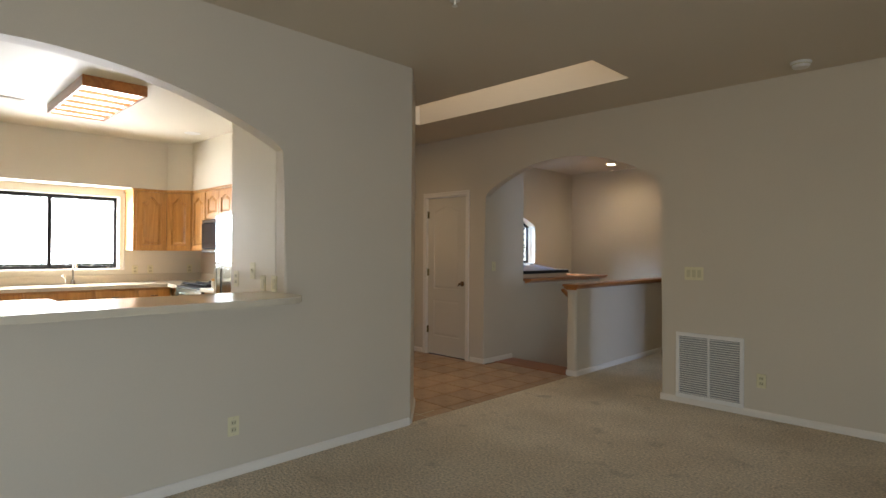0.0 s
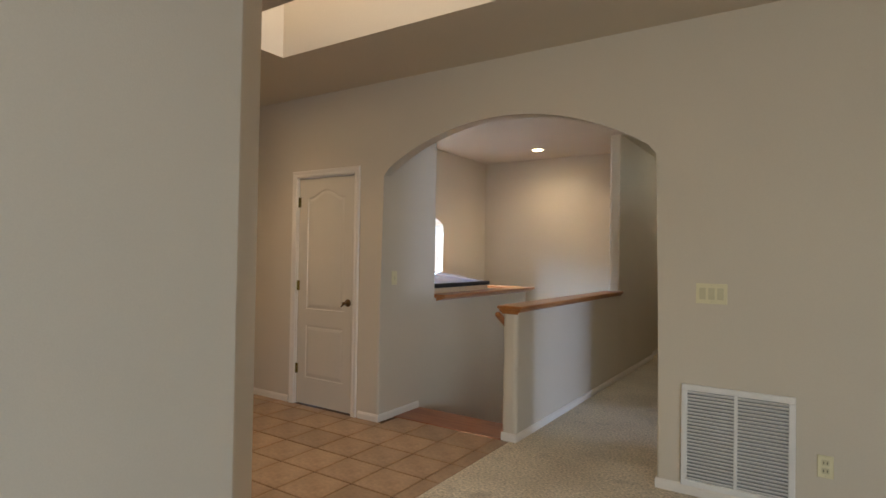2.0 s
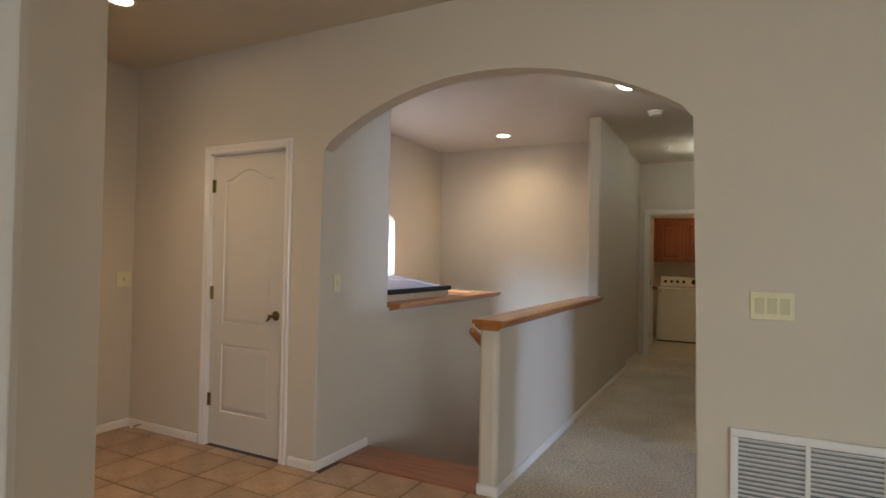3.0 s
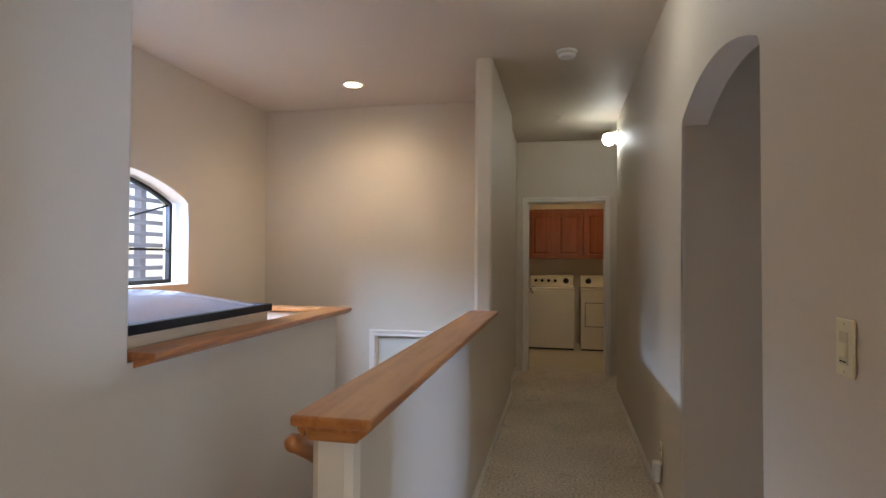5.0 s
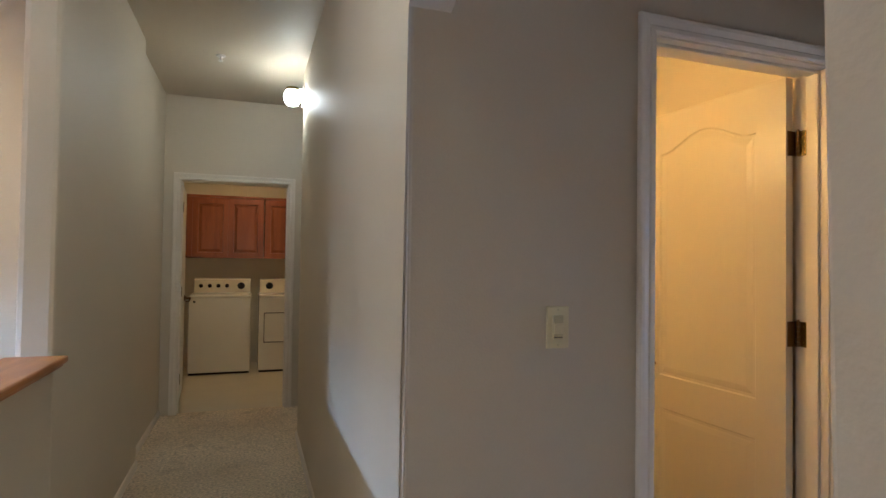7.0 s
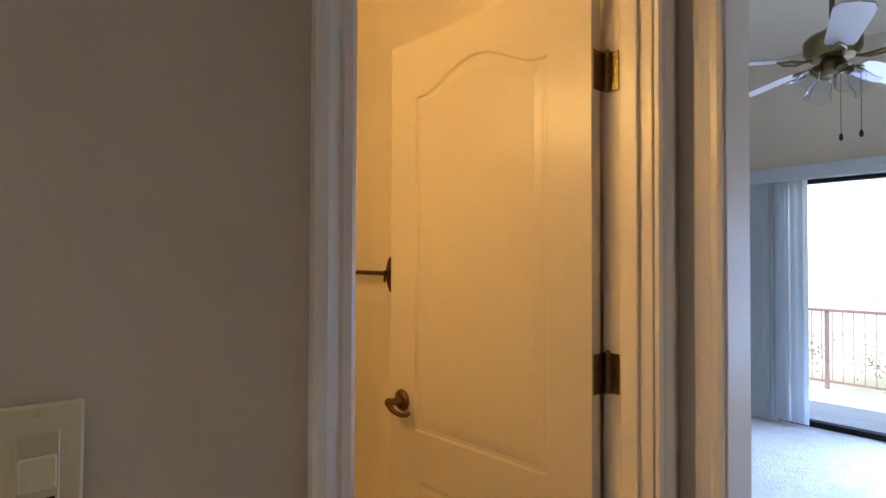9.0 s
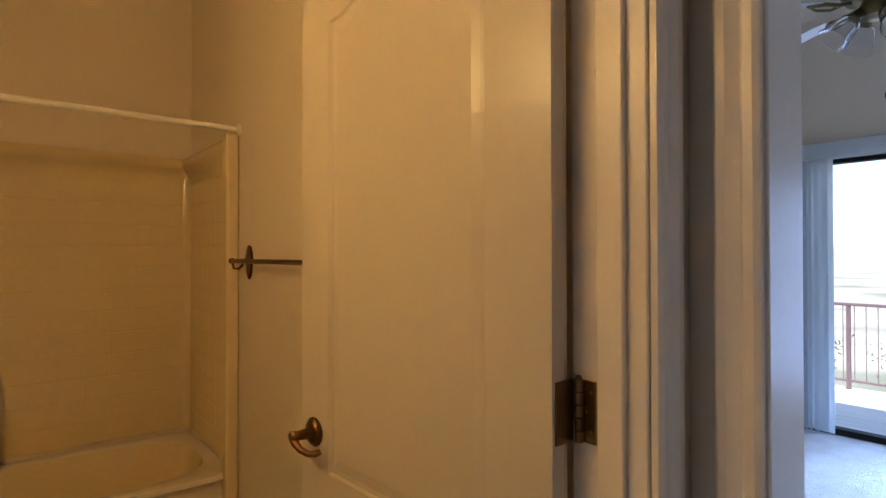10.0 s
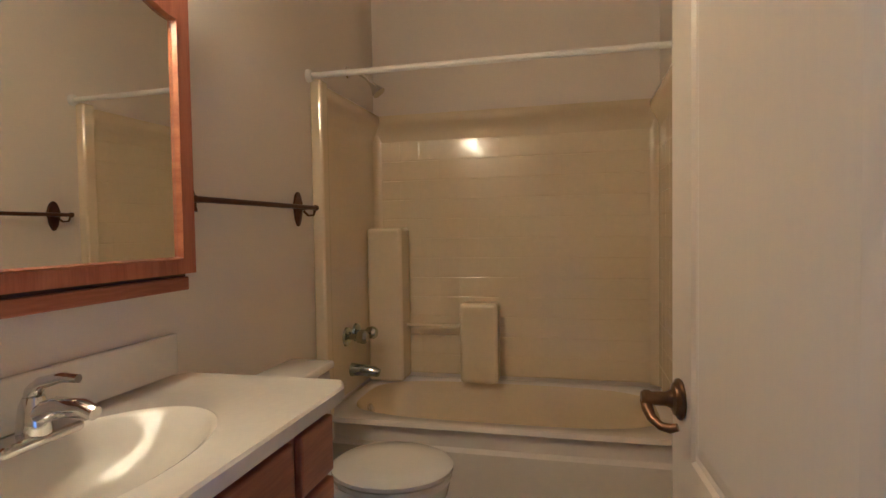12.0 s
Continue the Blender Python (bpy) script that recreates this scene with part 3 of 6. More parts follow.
def jamb(name, fn, u0, u1, v0, v1, d0, d1, t=0.018, stop=0.0, stop_w=0.03):
    """Lining boards of an opening, with an optional stop bead at depth stop."""
    b = bmesh.new()

    def slab(a0, a1, c0, c1, e0, e1):
        p, q = Vector(fn(a0, c0, e0)), Vector(fn(a1, c1, e1))
        box(b, min(p.x, q.x), min(p.y, q.y), min(p.z, q.z), max(p.x, q.x), max(p.y, q.y), max(p.z, q.z), 0.002, 1)
    slab(u0 + 0.001, u0 + t, v0, v1 - t, d0, d1)
    slab(u1 - t, u1 - 0.001, v0, v1 - t, d0, d1)
    slab(u0 + 0.001, u1 - 0.001, v1 - t, v1 - 0.001, d0, d1)
    if stop_w and stop:
        slab(u0 + t, u0 + t + 0.011, v0, v1 - t - 0.011, stop, stop + stop_w)
        slab(u1 - t - 0.011, u1 - t, v0, v1 - t - 0.011, stop, stop + stop_w)
        slab(u0 + t, u1 - t, v1 - t - 0.011, v1 - t, stop, stop + stop_w)
    return structure(name, b, TRIM, "white painted door jamb")


casing("trim_closet", lambda u, v, d: (u, 5.085 + d, v), -5.12, -4.40, 0, 2.045, -1)
jamb("trim_closet_jamb", on_y, -5.12, -4.40, 0, 2.045, 5.086, 5.189)
casing("trim_front_door", lambda u, v, d: (-5.965 + d, u, v), 3.76, 4.70, 0, 2.045, 1)
jamb("trim_front_door_jamb", on_x, 3.76, 4.70, 0, 2.045, -6.089, -5.966)
casing("trim_laundry", lambda u, v, d: (u, 10.81 + d, v), -2.93, -2.005, 0, 2.04, -1)
jamb("trim_laundry_jamb", on_y, -2.93, -2.005, 0, 2.04, 10.811, 10.929, stop=10.85)
casing("trim_bath", lambda u, v, d: (u, 6.89 + d, v), BO0, BO1, 0, 2.045, -1)
jamb("trim_bath_jamb", on_y, BO0, BO1, 0, 2.045, 6.8905, 7.012, stop=6.92, stop_w=0.042)
casing("trim_bedroom", lambda u, v, d: (-0.392 + d, u, v), 6.01, 6.803, 0, 2.045, -1)
jamb("trim_bedroom_jamb", on_x, 6.01, 6.803, 0, 2.045, -0.3915, -0.276)
casing("trim_stair_door", lambda u, v, d: (u, 8.98 + d, v), -4.215, -3.40, -1.4, 0.645, -1)

# ---- doors ----


def panel(bm, x0, x1, z0, z1, rise, y, s):
    """A moulded panel outline on a door face at depth y, facing sign s; rise lifts the top in a soft bow."""
    n = 22

    def outline(d, h):
        pts = [(x0 + d, z0 + d), (x1 - d, z0 + d)]
        for i in range(n + 1):
            u = x1 - d + (x0 - x1 + 2 * d) * i / n
            k = (u - x0) / (x1 - x0)
            lift = rise * (0.5 - 0.5 * math.cos(2 * math.pi * min(max((k - 0.08) / 0.84, 0), 1))) ** 0.75 if rise else 0
            pts.append((u, z1 - d - rise + lift))
        return [(u, y + s * h, v) for u, v in pts]
    return loops(bm, [outline(0, 0.0), outline(0.005, -0.0054), outline(0.016, -0.0054), outline(0.022, -0.0035), outline(0.040, -0.0002), outline(0.046, -0.0002)])


def lever(parent, x, z, y, s, hand, material=ANTIQUE):
    """A slim drooping lever on a round stepped rose; hand: which way it points."""
    h = part("lever_handle", lathe(bmesh.new(), [(0.001, 0), (0.031, 0), (0.033, 0.003), (0.032, 0.007), (0.027, 0.010), (0.025, 0.013), (0.015, 0.016), (0.0115, 0.024),
                                                 (0.011, 0.046), (0.0135, 0.050), (0.0135, 0.058), (0.010, 0.062), (0.001, 0.063)],
                                   T(x, y, z) @ (FACE_S if s < 0 else FACE_N)), material, parent, "aged brass lever set", True)
    yy = y + s * 0.054
    part("lever", sweep(bmesh.new(), [(x, yy, z - 0.004), (x + hand * 0.010, yy, z - 0.014), (x + hand * 0.024, yy - s * 0.004, z - 0.024), (x + hand * 0.040, yy - s * 0.014, z - 0.031),
                                      (x + hand * 0.050, yy - s * 0.026, z - 0.031), (x + hand * 0.054, yy - s * 0.036, z - 0.027)], [0.010, 0.009, 0.0075, 0.007, 0.0075, 0.006], 12), material, h, "", True)
    return h


def two_panel_door(name, at, turn, w, h, label, knob_side, lever_mat=ANTIQUE, hinges=True, group="", hinge_mat=BRASS):
    """A hollow-core door: local x from the hinge edge, y into its thickness, z up. Both faces carry two moulded panels."""
    t = 0.035
    d = thing(name, at, label, "door", group, turn, local=True)
    leaf = part("leaf", boxed(0.0, 0.0055, 0.0, w, t - 0.0055, h, 0.001, 1), DOORP, d)
    st = 0.118 * w / 0.72
    z0, z1, rise = 0.845, h - 0.105, 0.068
    n = 22
    for y, s, c0, c1 in ((0.0, -1, 0.0, 0.0056), (t, 1, t - 0.0056, t)):
        b = bmesh.new()
        box(b, 0, c0, 0, st, c1, h)
        box(b, w - st, c0, 0, w, c1, h)
        box(b, st, c0, 0, w - st, c1, 0.235)
        box(b, st, c0, 0.70, w - st, c1, z0)
        top = [(st, h), (w - st, h)]
        for i in range(n + 1):
            u = w - st + (2 * st - w) * i / n
            k = (u - st) / (w - 2 * st)
            top.append((u, z1 - rise + rise * (0.5 - 0.5 * math.cos(2 * math.pi * min(max((k - 0.08) / 0.84, 0), 1))) ** 0.75))
        prism(b, top, on_y, c0, c1)
        part("stiles_and_rails", b, DOORP, leaf)
        b = bmesh.new()
        panel(b, st, w - st, z0, z1, rise, y, s)
        part("upper_panel", b, DOORP, leaf)
        b = bmesh.new()
        panel(b, st, w - st, 0.235, 0.70, 0.0, y, s)
        part("lower_panel", b, DOORP, leaf)
        lever(d, w - 0.062, 0.925, y, s, -1, lever_mat)
    return d


# closet door, closed
door = two_panel_door("closet_door", (-5.098, 5.100, 0.012), 0, 0.676, 2.01, "closed cream two-panel closet door with a brass lever", 1)
for z in (1.80, 1.05, 0.305):
    b = bmesh.new()
    cyl(b, (-0.004, -0.006, z - 0.045), (-0.004, -0.006, z + 0.045), 0.0065, n=12)
    box(b, 0.0, -0.003, z - 0.045, 0.022, -0.0005, z + 0.045)
    part("hinge", b, BRASS, door, "brass hinge", True)
# front door
door = two_panel_door("front_door", (-5.985, 3.786, 0.012), 90, 0.888, 2.01, "closed cream front door with lever and deadbolt", 1)
b = lathe(bmesh.new(), [(0.001, 0), (0.032, 0), (0.034, 0.006), (0.02, 0.014), (0.016, 0.022), (0.001, 0.023)], T(0.826, 0, 1.14) @ FACE_S)
part("deadbolt", b, ANTIQUE, door, "aged brass deadbolt", True)
# lower stair door
two_panel_door("stair_door", (-4.19, 9.0, -1.395), 0, 0.765, 2.03, "closed white door at the lower stair landing", 1)
# bathroom door, swung into the room
door = two_panel_door("bathroom_door", (-0.519, 7.005, 0.012), 93.6, 0.715, 2.01, "open cream two-panel bathroom door with aged brass lever", 1, hinge_mat=ANTIQUE)
for z in (1.775, 1.100, 0.305):
    b = bmesh.new()
    for i in range(5):
        cyl(b, (-0.012, -0.012, z - 0.045 + i * 0.018 + 0.0008), (-0.012, -0.012, z - 0.045 + (i + 1) * 0.018 - 0.0008), 0.0065, n=12)
    cyl(b, (-0.012, -0.012, z + 0.045), (-0.012, -0.012, z + 0.051), 0.005, 0.003, 12)
    box(b, -0.004, -0.011, z - 0.0445, -0.0005, 0.030, z + 0.0445, 0.001, 1)
    part("hinge", b, ANTIQUE, door, "aged brass hinge", True)
for z in (1.787, 1.112, 0.317):
    b = bmesh.new()
    box(b, BO1 - 0.0225, 6.968, z - 0.0445, BO1 - 0.0185, 7.000, z + 0.0445, 0.001, 1)
    for k in (-0.028, 0, 0.028):
        cyl(b, (BO1 - 0.0222, 6.978 + (0.008 if k == 0 else 0), z + k), (BO1 - 0.0240, 6.978 + (0.008 if k == 0 else 0), z + k), 0.004, 0.003, 10)
    tagged(part("hinge_leaf", b, BRASS, None, "brass hinge leaf screwed to the white jamb", True), category="hinge", group="bathroom door hinge leaves")
# laundry hinges left on the open door's jamb
for z in (1.80, 1.05, 0.28):
    b = bmesh.new()
    box(b, -2.910, 10.895, z - 0.045, -2.906, 10.925, z + 0.045, 0.001, 1)
    cyl(b, (-2.908, 10.934, z - 0.045), (-2.908, 10.934, z + 0.045), 0.0065, n=12)
    tagged(part("hinge_leaf", b, BRASS, None, "brass hinge on the laundry jamb", True), category="hinge", group="laundry door hinges")
# laundry door folded back inside the room
two_panel_door("laundry_door", (-2.925, 10.945, 0.012), 93, 0.88, 2.01, "open cream laundry door folded back inside", 1)

# ---- wall plates ----


def plate(name, at, face, gangs, kind_, label, group="", w=0.07, tall=0.115, material=ALMOND):
    """A cover plate with rockers or sockets; face is the way it looks."""
    o = thing(name, at, label, "switch" if kind_ != "socket" else "outlet", group, 0, local=True)
    o.matrix_basis = T(*at) @ face
    W = w + 0.046 * (gangs - 1)
    part("cover_plate", boxed(-W / 2, -tall / 2, 0.0, W / 2, tall / 2, 0.006, 0.003, 2), material, o)
    for i in range(gangs):
        x = (i - (gangs - 1) / 2) * 0.046
        if kind_ == "rocker":
            b = boxed(x - 0.0165, -0.033, 0.004, x + 0.0165, 0.033, 0.009, 0.0015, 1)
            part("rocker", b, ALMONDD, o)
        elif kind_ == "toggle":
            part("toggle_slot", boxed(x - 0.008, -0.016, 0.004, x + 0.008, 0.016, 0.008, 0.001, 1), ALMONDD, o)
            part("toggle", boxed(x - 0.004, 0.0, 0.006, x + 0.004, 0.010, 0.018, 0.001, 1), ALMOND, o)
        elif kind_ == "dimmer":
            part("slider_plate", boxed(x - 0.0165, -0.033, 0.004, x + 0.0165, 0.033, 0.0085, 0.0015, 1), ALMONDD, o)
            part("paddle", boxed(x - 0.014, -0.018, 0.006, x + 0.014, 0.012, 0.0115, 0.0015, 1), ALMOND, o)
            part("slot", boxed(x - 0.013, -0.028, 0.006, x + 0.013, -0.0255, 0.009), BLACKM, o)
        else:
            for z in (-0.021, 0.021):
                s = part("receptacle", boxed(x - 0.0165, z - 0.014, 0.004, x + 0.0165, z + 0.014, 0.008, 0.003, 2), ALMONDD, o)
                part("slot", boxed(x - 0.009, z - 0.006, 0.007, x - 0.006, z + 0.006, 0.0086), BLACKM, s)
                part("slot", boxed(x + 0.006, z - 0.006, 0.007, x + 0.009, z + 0.006, 0.0086), BLACKM, s)
    for z in ((-0.048, 0.048) if tall > 0.1 else ()):
        part("screw", cyl(bmesh.new(), (0 if gangs % 2 else 0.023, z, 0.005), (0 if gangs % 2 else 0.023, z, 0.0072), 0.003, 0.0026, 10), ALMONDD, o)
    return o


LOOK_S = Matrix(((1, 0, 0, 0), (0, 0, -1, 0), (0, 1, 0, 0), (0, 0, 0, 1)))
LOOK_E = Matrix(((0, 0, 1, 0), (1, 0, 0, 0), (0, 1, 0, 0), (0, 0, 0, 1)))
LOOK_W = Matrix(((0, 0, -1, 0), (-1, 0, 0, 0), (0, 1, 0, 0), (0, 0, 0, 1)))

plate("wall_switch", (-1.692, 5.083, 1.160), LOOK_S, 3, "rocker", "almond three-gang switch plate on beige wall")
plate("wall_outlet", (-1.154, 5.083, 0.303), LOOK_S, 1, "socket", "almond duplex outlet on beige wall")
plate("wall_outlet", (-3.018, 1.512, 0.300), LOOK_E, 1, "socket", "almond duplex outlet under the kitchen bar")
plate("wall_switch", (-5.963, 5.010, 1.13), LOOK_E, 1, "toggle", "almond switch plate in the foyer corner", w=0.115)
plate("wall_switch", (-4.125, 5.265, 1.16), LOOK_E, 1, "toggle", "almond toggle switch on the stairwell wall")
plate("wall_switch", (HE - 0.002, 5.325, 1.185), LOOK_W, 1, "dimmer", "almond dimmer switch beside the hall arch")
plate("wall_switch", (-1.541, 6.888, 1.176), LOOK_S, 1, "dimmer", "almond rocker switch beside the bathroom door")
plate("wall_outlet", (HE - 0.002, 7.36, 0.28), LOOK_W, 1, "socket", "almond outlet low on the hall wall")
for x, z, n, k in ((-3.70, 1.105, 1, "socket"), (-3.45, 1.17, 1, "toggle"), (-3.30, 1.085, 1, "rocker"), (-3.15, 1.09, 1, "rocker")):
    plate("wall_switch" if k != "socket" else "wall_outlet", (x, 1.843, z + 0.03), LOOK_S, n, k, "almond plate on the pass-through jamb", "pass-through plates")
for y in (2.36, 2.545, 3.05):
    plate("wall_outlet", (-7.748, y, 1.07), LOOK_E, 1, "socket", "cream outlet above the kitchen counter", "kitchen outlets")

# unlit plug-in chime below the hall outlet
o = thing("plug_in_unit", (HE - 0.01, 7.40, 0.13), "white plug-in unit on the hall outlet", "night light")
part("body", boxed(HE - 0.052, 7.33, 0.12, HE - 0.009, 7.39, 0.235, 0.012, 3), WHITEP, o)
part("prong_block", boxed(HE - 0.012, 7.345, 0.225, HE - 0.0085, 7.375, 0.262, 0.001, 1), ALMONDD, o)

# return-air grille
o = thing("return_grille", (-1.563, 5.083, 0.05), "white louvred return-air grille low on the wall", "vent")
gx0, gx1, gz0, gz1 = -1.843, -1.283, 0.055, 0.635
b = bmesh.new()
for x0, z0, x1, z1 in ((gx0, gz0, gx1, gz0 + 0.035), (gx0, gz1 - 0.035, gx1, gz1), (gx0, gz0 + 0.035, gx0 + 0.032, gz1 - 0.035), (gx1 - 0.032, gz0 + 0.035, gx1, gz1 - 0.035)):
    box(b, x0, 5.066, z0, x1, 5.0848, z1, 0.004, 2)
part("frame", b, VENTM, o)
part("mullion", boxed(-1.572, 5.067, gz0 + 0.034, -1.554, 5.084, gz1 - 0.034, 0.002, 1), VENTM, o)
part("filter", boxed(gx0 + 0.02, 5.0800, gz0 + 0.02, gx1 - 0.02, 5.0846, gz1 - 0.02), mat("grey_filter", (0.32, 0.31, 0.29), 0.9, var=0.2, scale=8, fine=80), o, "grey filter")
b0 = bmesh.new()
prism(b0, [(-0.008, 0.0035), (0.004, -0.0075), (0.0065, -0.006), (-0.006, 0.0065)], lambda u, v, d: (d, u, v), 0, 0.241)
slat_mesh = None
N = 26
for k in range(2):
    x = gx0 + 0.031 if k == 0 else -1.555
    for i in range(N):
        z = gz0 + 0.045 + i * (gz1 - gz0 - 0.09) / (N - 1)
        if slat_mesh is None:
            first = part("slat", b0, VENTM, o)
            slat_mesh = first.data
            s = first
        else:
            s = new("slat", slat_mesh)
            s.parent = o
            s.matrix_parent_inverse = BASE[o]
        s.matrix_basis = T(x, 5.0735, z)


# ---- ceiling fittings ----
def smoke_detector(at, label):
    o = thing("smoke_detector", at, label, "smoke detector", local=True)
    part("base", lathe(bmesh.new(), [(0.068, -0.012), (0.07, -0.006), (0.07, 0.0)], T(0, 0, 0)), WHITEP, o, "", True)
    part("dome", lathe(bmesh.new(), [(0.03, -0.045), (0.05, -0.042), (0.058, -0.032), (0.062, -0.013)], T(0, 0, 0)), WHITEP, o, "", True)
    part("sensor_ring", lathe(bmesh.new(), [(0.0605, -0.024), (0.0625, -0.022), (0.0625, -0.018), (0.0605, -0.016)], T(0, 0, 0)), ALMONDD, o, "", True)


smoke_detector((-0.83, 4.80, CEILING - 0.001), "white round smoke detector on the living room ceiling")
smoke_detector((-2.50, 7.89, CEILING - 0.001), "white round smoke detector on the hall ceiling")


def sprinkler(at, label):
    o = thing("sprinkler_head", at, label, "sprinkler", "sprinkler heads", local=True)
    part("escutcheon", lathe(bmesh.new(), [(0.012, -0.012), (0.028, -0.008), (0.033, 0.0)], T(0, 0, 0)), WHITEP, o, "", True)
    b = cyl(bmesh.new(), (0, 0, -0.03), (0, 0, -0.012), 0.008, n=12)
    cyl(b, (0, 0, -0.040), (0, 0, -0.037), 0.016, n=14)
    sweep(b, [(-0.010, 0, -0.028), (-0.011, 0, -0.033), (-0.004, 0, -0.038)], 0.002, 6)
    sweep(b, [(0.010, 0, -0.028), (0.011, 0, -0.033), (0.004, 0, -0.038)], 0.002, 6)
    part("deflector", b, WHITEP, o, "", True)


sprinkler((-1.97, 2.29, CEILING - 0.001), "white sprinkler head on the ceiling")
sprinkler((-2.56, 9.67, CEILING - 0.001), "white sprinkler head on the hall ceiling")
# recessed cans over the foyer and the stair
o = thing("recessed_light", (-4.91, 4.27, CEILING), "lit recessed can light in the foyer ceiling", "ceiling light", local=True)
part("trim_ring", lathe(bmesh.new(), [(0.064, -0.002), (0.070, -0.007), (0.088, -0.006), (0.092, -0.001)], T(0, 0, 0), 32), WHITEP, o, "", True)
part("lens", lathe(bmesh.new(), [(0.002, -0.0045), (0.063, -0.003), (0.0635, -0.001)], T(0, 0, 0), 32), CANGLOW, o, "glowing warm lens", True)
spot = new("foyer_can_spot", bpy.data.lights.new("foyer_can_spot", "SPOT"))
spot.data.energy, spot.data.color, spot.data.spot_size, spot.data.spot_blend, spot.data.shadow_soft_size = 16, (1.0, 0.72, 0.42), radians(120), 0.9, 0.06
spot.matrix_world = look((-4.91, 4.27, CEILING - 0.03), (-4.91, 4.275, 0))
o = thing("recessed_light", (-4.19, 8.31, CEILING), "lit recessed can light with a white ring", "ceiling light", local=True)
part("trim_ring", lathe(bmesh.new(), [(0.064, -0.002), (0.070, -0.007), (0.088, -0.006), (0.092, -0.001)], T(0, 0, 0), 32), WHITEP, o, "", True)
part("lens", lathe(bmesh.new(), [(0.002, -0.0045), (0.063, -0.003), (0.0635, -0.001)], T(0, 0, 0), 32), CANGLOW, o, "glowing warm lens", True)
spot = new("can_spot", bpy.data.lights.new("can_spot", "SPOT"))
spot.data.energy, spot.data.color, spot.data.spot_size, spot.data.spot_blend, spot.data.shadow_soft_size = 15, (1.0, 0.80, 0.55), radians(150), 0.9, 0.06
spot.matrix_world = look((-4.19, 8.31, CEILING - 0.03), (-4.15, 8.5, -1.4))
# dome light in the hall
o = thing("dome_light", (-2.55, 6.79, CEILING), "lit frosted dome light on the hall ceiling", "ceiling light", local=True)
part("pan", lathe(bmesh.new(), [(0.125, -0.022), (0.13, -0.018), (0.13, 0.0)], T(0, 0, 0), 32), WHITEP, o, "", True)
part("shade", lathe(bmesh.new(), [(0.005, -0.095), (0.05, -0.09), (0.085, -0.072), (0.108, -0.045), (0.115, -0.022)], T(0, 0, 0), 32), BULB, o, "glowing frosted glass", True)
# wall sconce
o = thing("wall_sconce", (HE, 9.75, 2.54), "lit opal globe sconce on the hall wall", "wall lamp")
part("backplate", boxed(HE - 0.018, 9.70, 2.48, HE - 0.001, 9.80, 2.62, 0.004, 2), WHITEP, o)
part("arm", sweep(bmesh.new(), [(HE - 0.015, 9.75, 2.60), (HE - 0.05, 9.75, 2.612), (HE - 0.09, 9.75, 2.605)], 0.010), WHITEP, o, "", True)
part("fitter", lathe(bmesh.new(), [(0.045, 0.055), (0.048, 0.06), (0.045, 0.08), (0.015, 0.085)], T(HE - 0.09, 9.75, 2.53)), BRASS, o, "brass fitter", True)
part("globe", lathe(bmesh.new(), [(0.005, -0.058), (0.036, -0.047), (0.055, -0.022), (0.062, 0.004), (0.058, 0.035), (0.044, 0.06)], T(HE - 0.09, 9.75, 2.53), 28), SCONCE, o, "glowing opal globe", True)

# spring door stop on the foyer skirting
o = thing("door_stop", (-5.80, 5.07, 0.035), "small spring door stop on the white baseboard", "door stop")
part("spring", cyl(bmesh.new(), (-5.80, 5.072, 0.035), (-5.80, 5.005, 0.035), 0.006, 0.005, 10), STEEL, o, "", True)
part("tip", cyl(bmesh.new(), (-5.80, 5.005, 0.035), (-5.80, 4.992, 0.035), 0.008, n=10), WHITEP, o, "", True)

# ---- foyer and stair ----
o = thing("half_wall_cap", (-3.06, 6.6, 0.955), "varnished oak cap board on the stair half wall", "cap rail")
b = boxed(-3.155, 5.262, 0.966, -2.955, 7.955, 0.992, 0.008, 3)
for v in b.verts:
    if v.co.y > 7.90:
        v.co.y = 7.9045
part("board", b, OAK_Y, o)
b = bmesh.new()
prism(b, [(-3.140, 0.956), (-3.140, 0.966), (-2.970, 0.966), (-2.970, 0.956), (-2.985, 0.944), (-3.004, 0.940), (-3.004, 0.956), (-3.126, 0.956), (-3.126, 0.940)], lambda u, v, d: (u, d, v), 5.275, 7.902)
part("moulding", b, OAK_Y, o)
part("front_moulding", boxed(-3.125, 5.282, 0.930, -2.995, 5.302, 0.956, 0.006, 2), OAK_X, o)
# handrail on the stair side of the half wall
o = thing("stair_handrail", (-3.19, 5.4, 0.90), "round oak handrail running down the stair wall", "handrail")
b = bmesh.new()
sweep(b, [(-3.150, 5.262, 0.928), (-3.152, 5.268, 0.927), (-3.156, 5.285, 0.922), (-3.165, 5.33, 0.905), (-3.172, 5.40, 0.868), (-3.172, 7.75, -0.56)], [0.004, 0.015, 0.022, 0.024, 0.024, 0.024], 14)
part("rail", b, OAK_Y, o, "", True)
for y in (5.75, 7.0):
    z = 0.87 - (y - 5.4) * 0.6085
    part("bracket", sweep(bmesh.new(), [(-3.126, y, z - 0.07), (-3.16, y, z - 0.07), (-3.172, y, z - 0.05), (-3.172, y, z - 0.022)], 0.007), BRASS, o, "", True)
# steps
risers, run_ = 8, 0.27
for i in range(1, risers):
    z = -i * 0.175
    y = 5.64 + (i - 1) * run_
    s = thing("stair_step", (-3.63, y, z), "wooden stair tread going down to the landing", "step", "stair steps")
    part("tread", boxed(-4.125, y - 0.0, z - 0.03, -3.127, y + run_ + 0.02, z, 0.008, 2), OAK_STEP, s)
    part("riser", boxed(-4.125, y + 0.001, z + 0.004, -3.127, y + 0.014, z + 0.142), OAK_STEP, s)
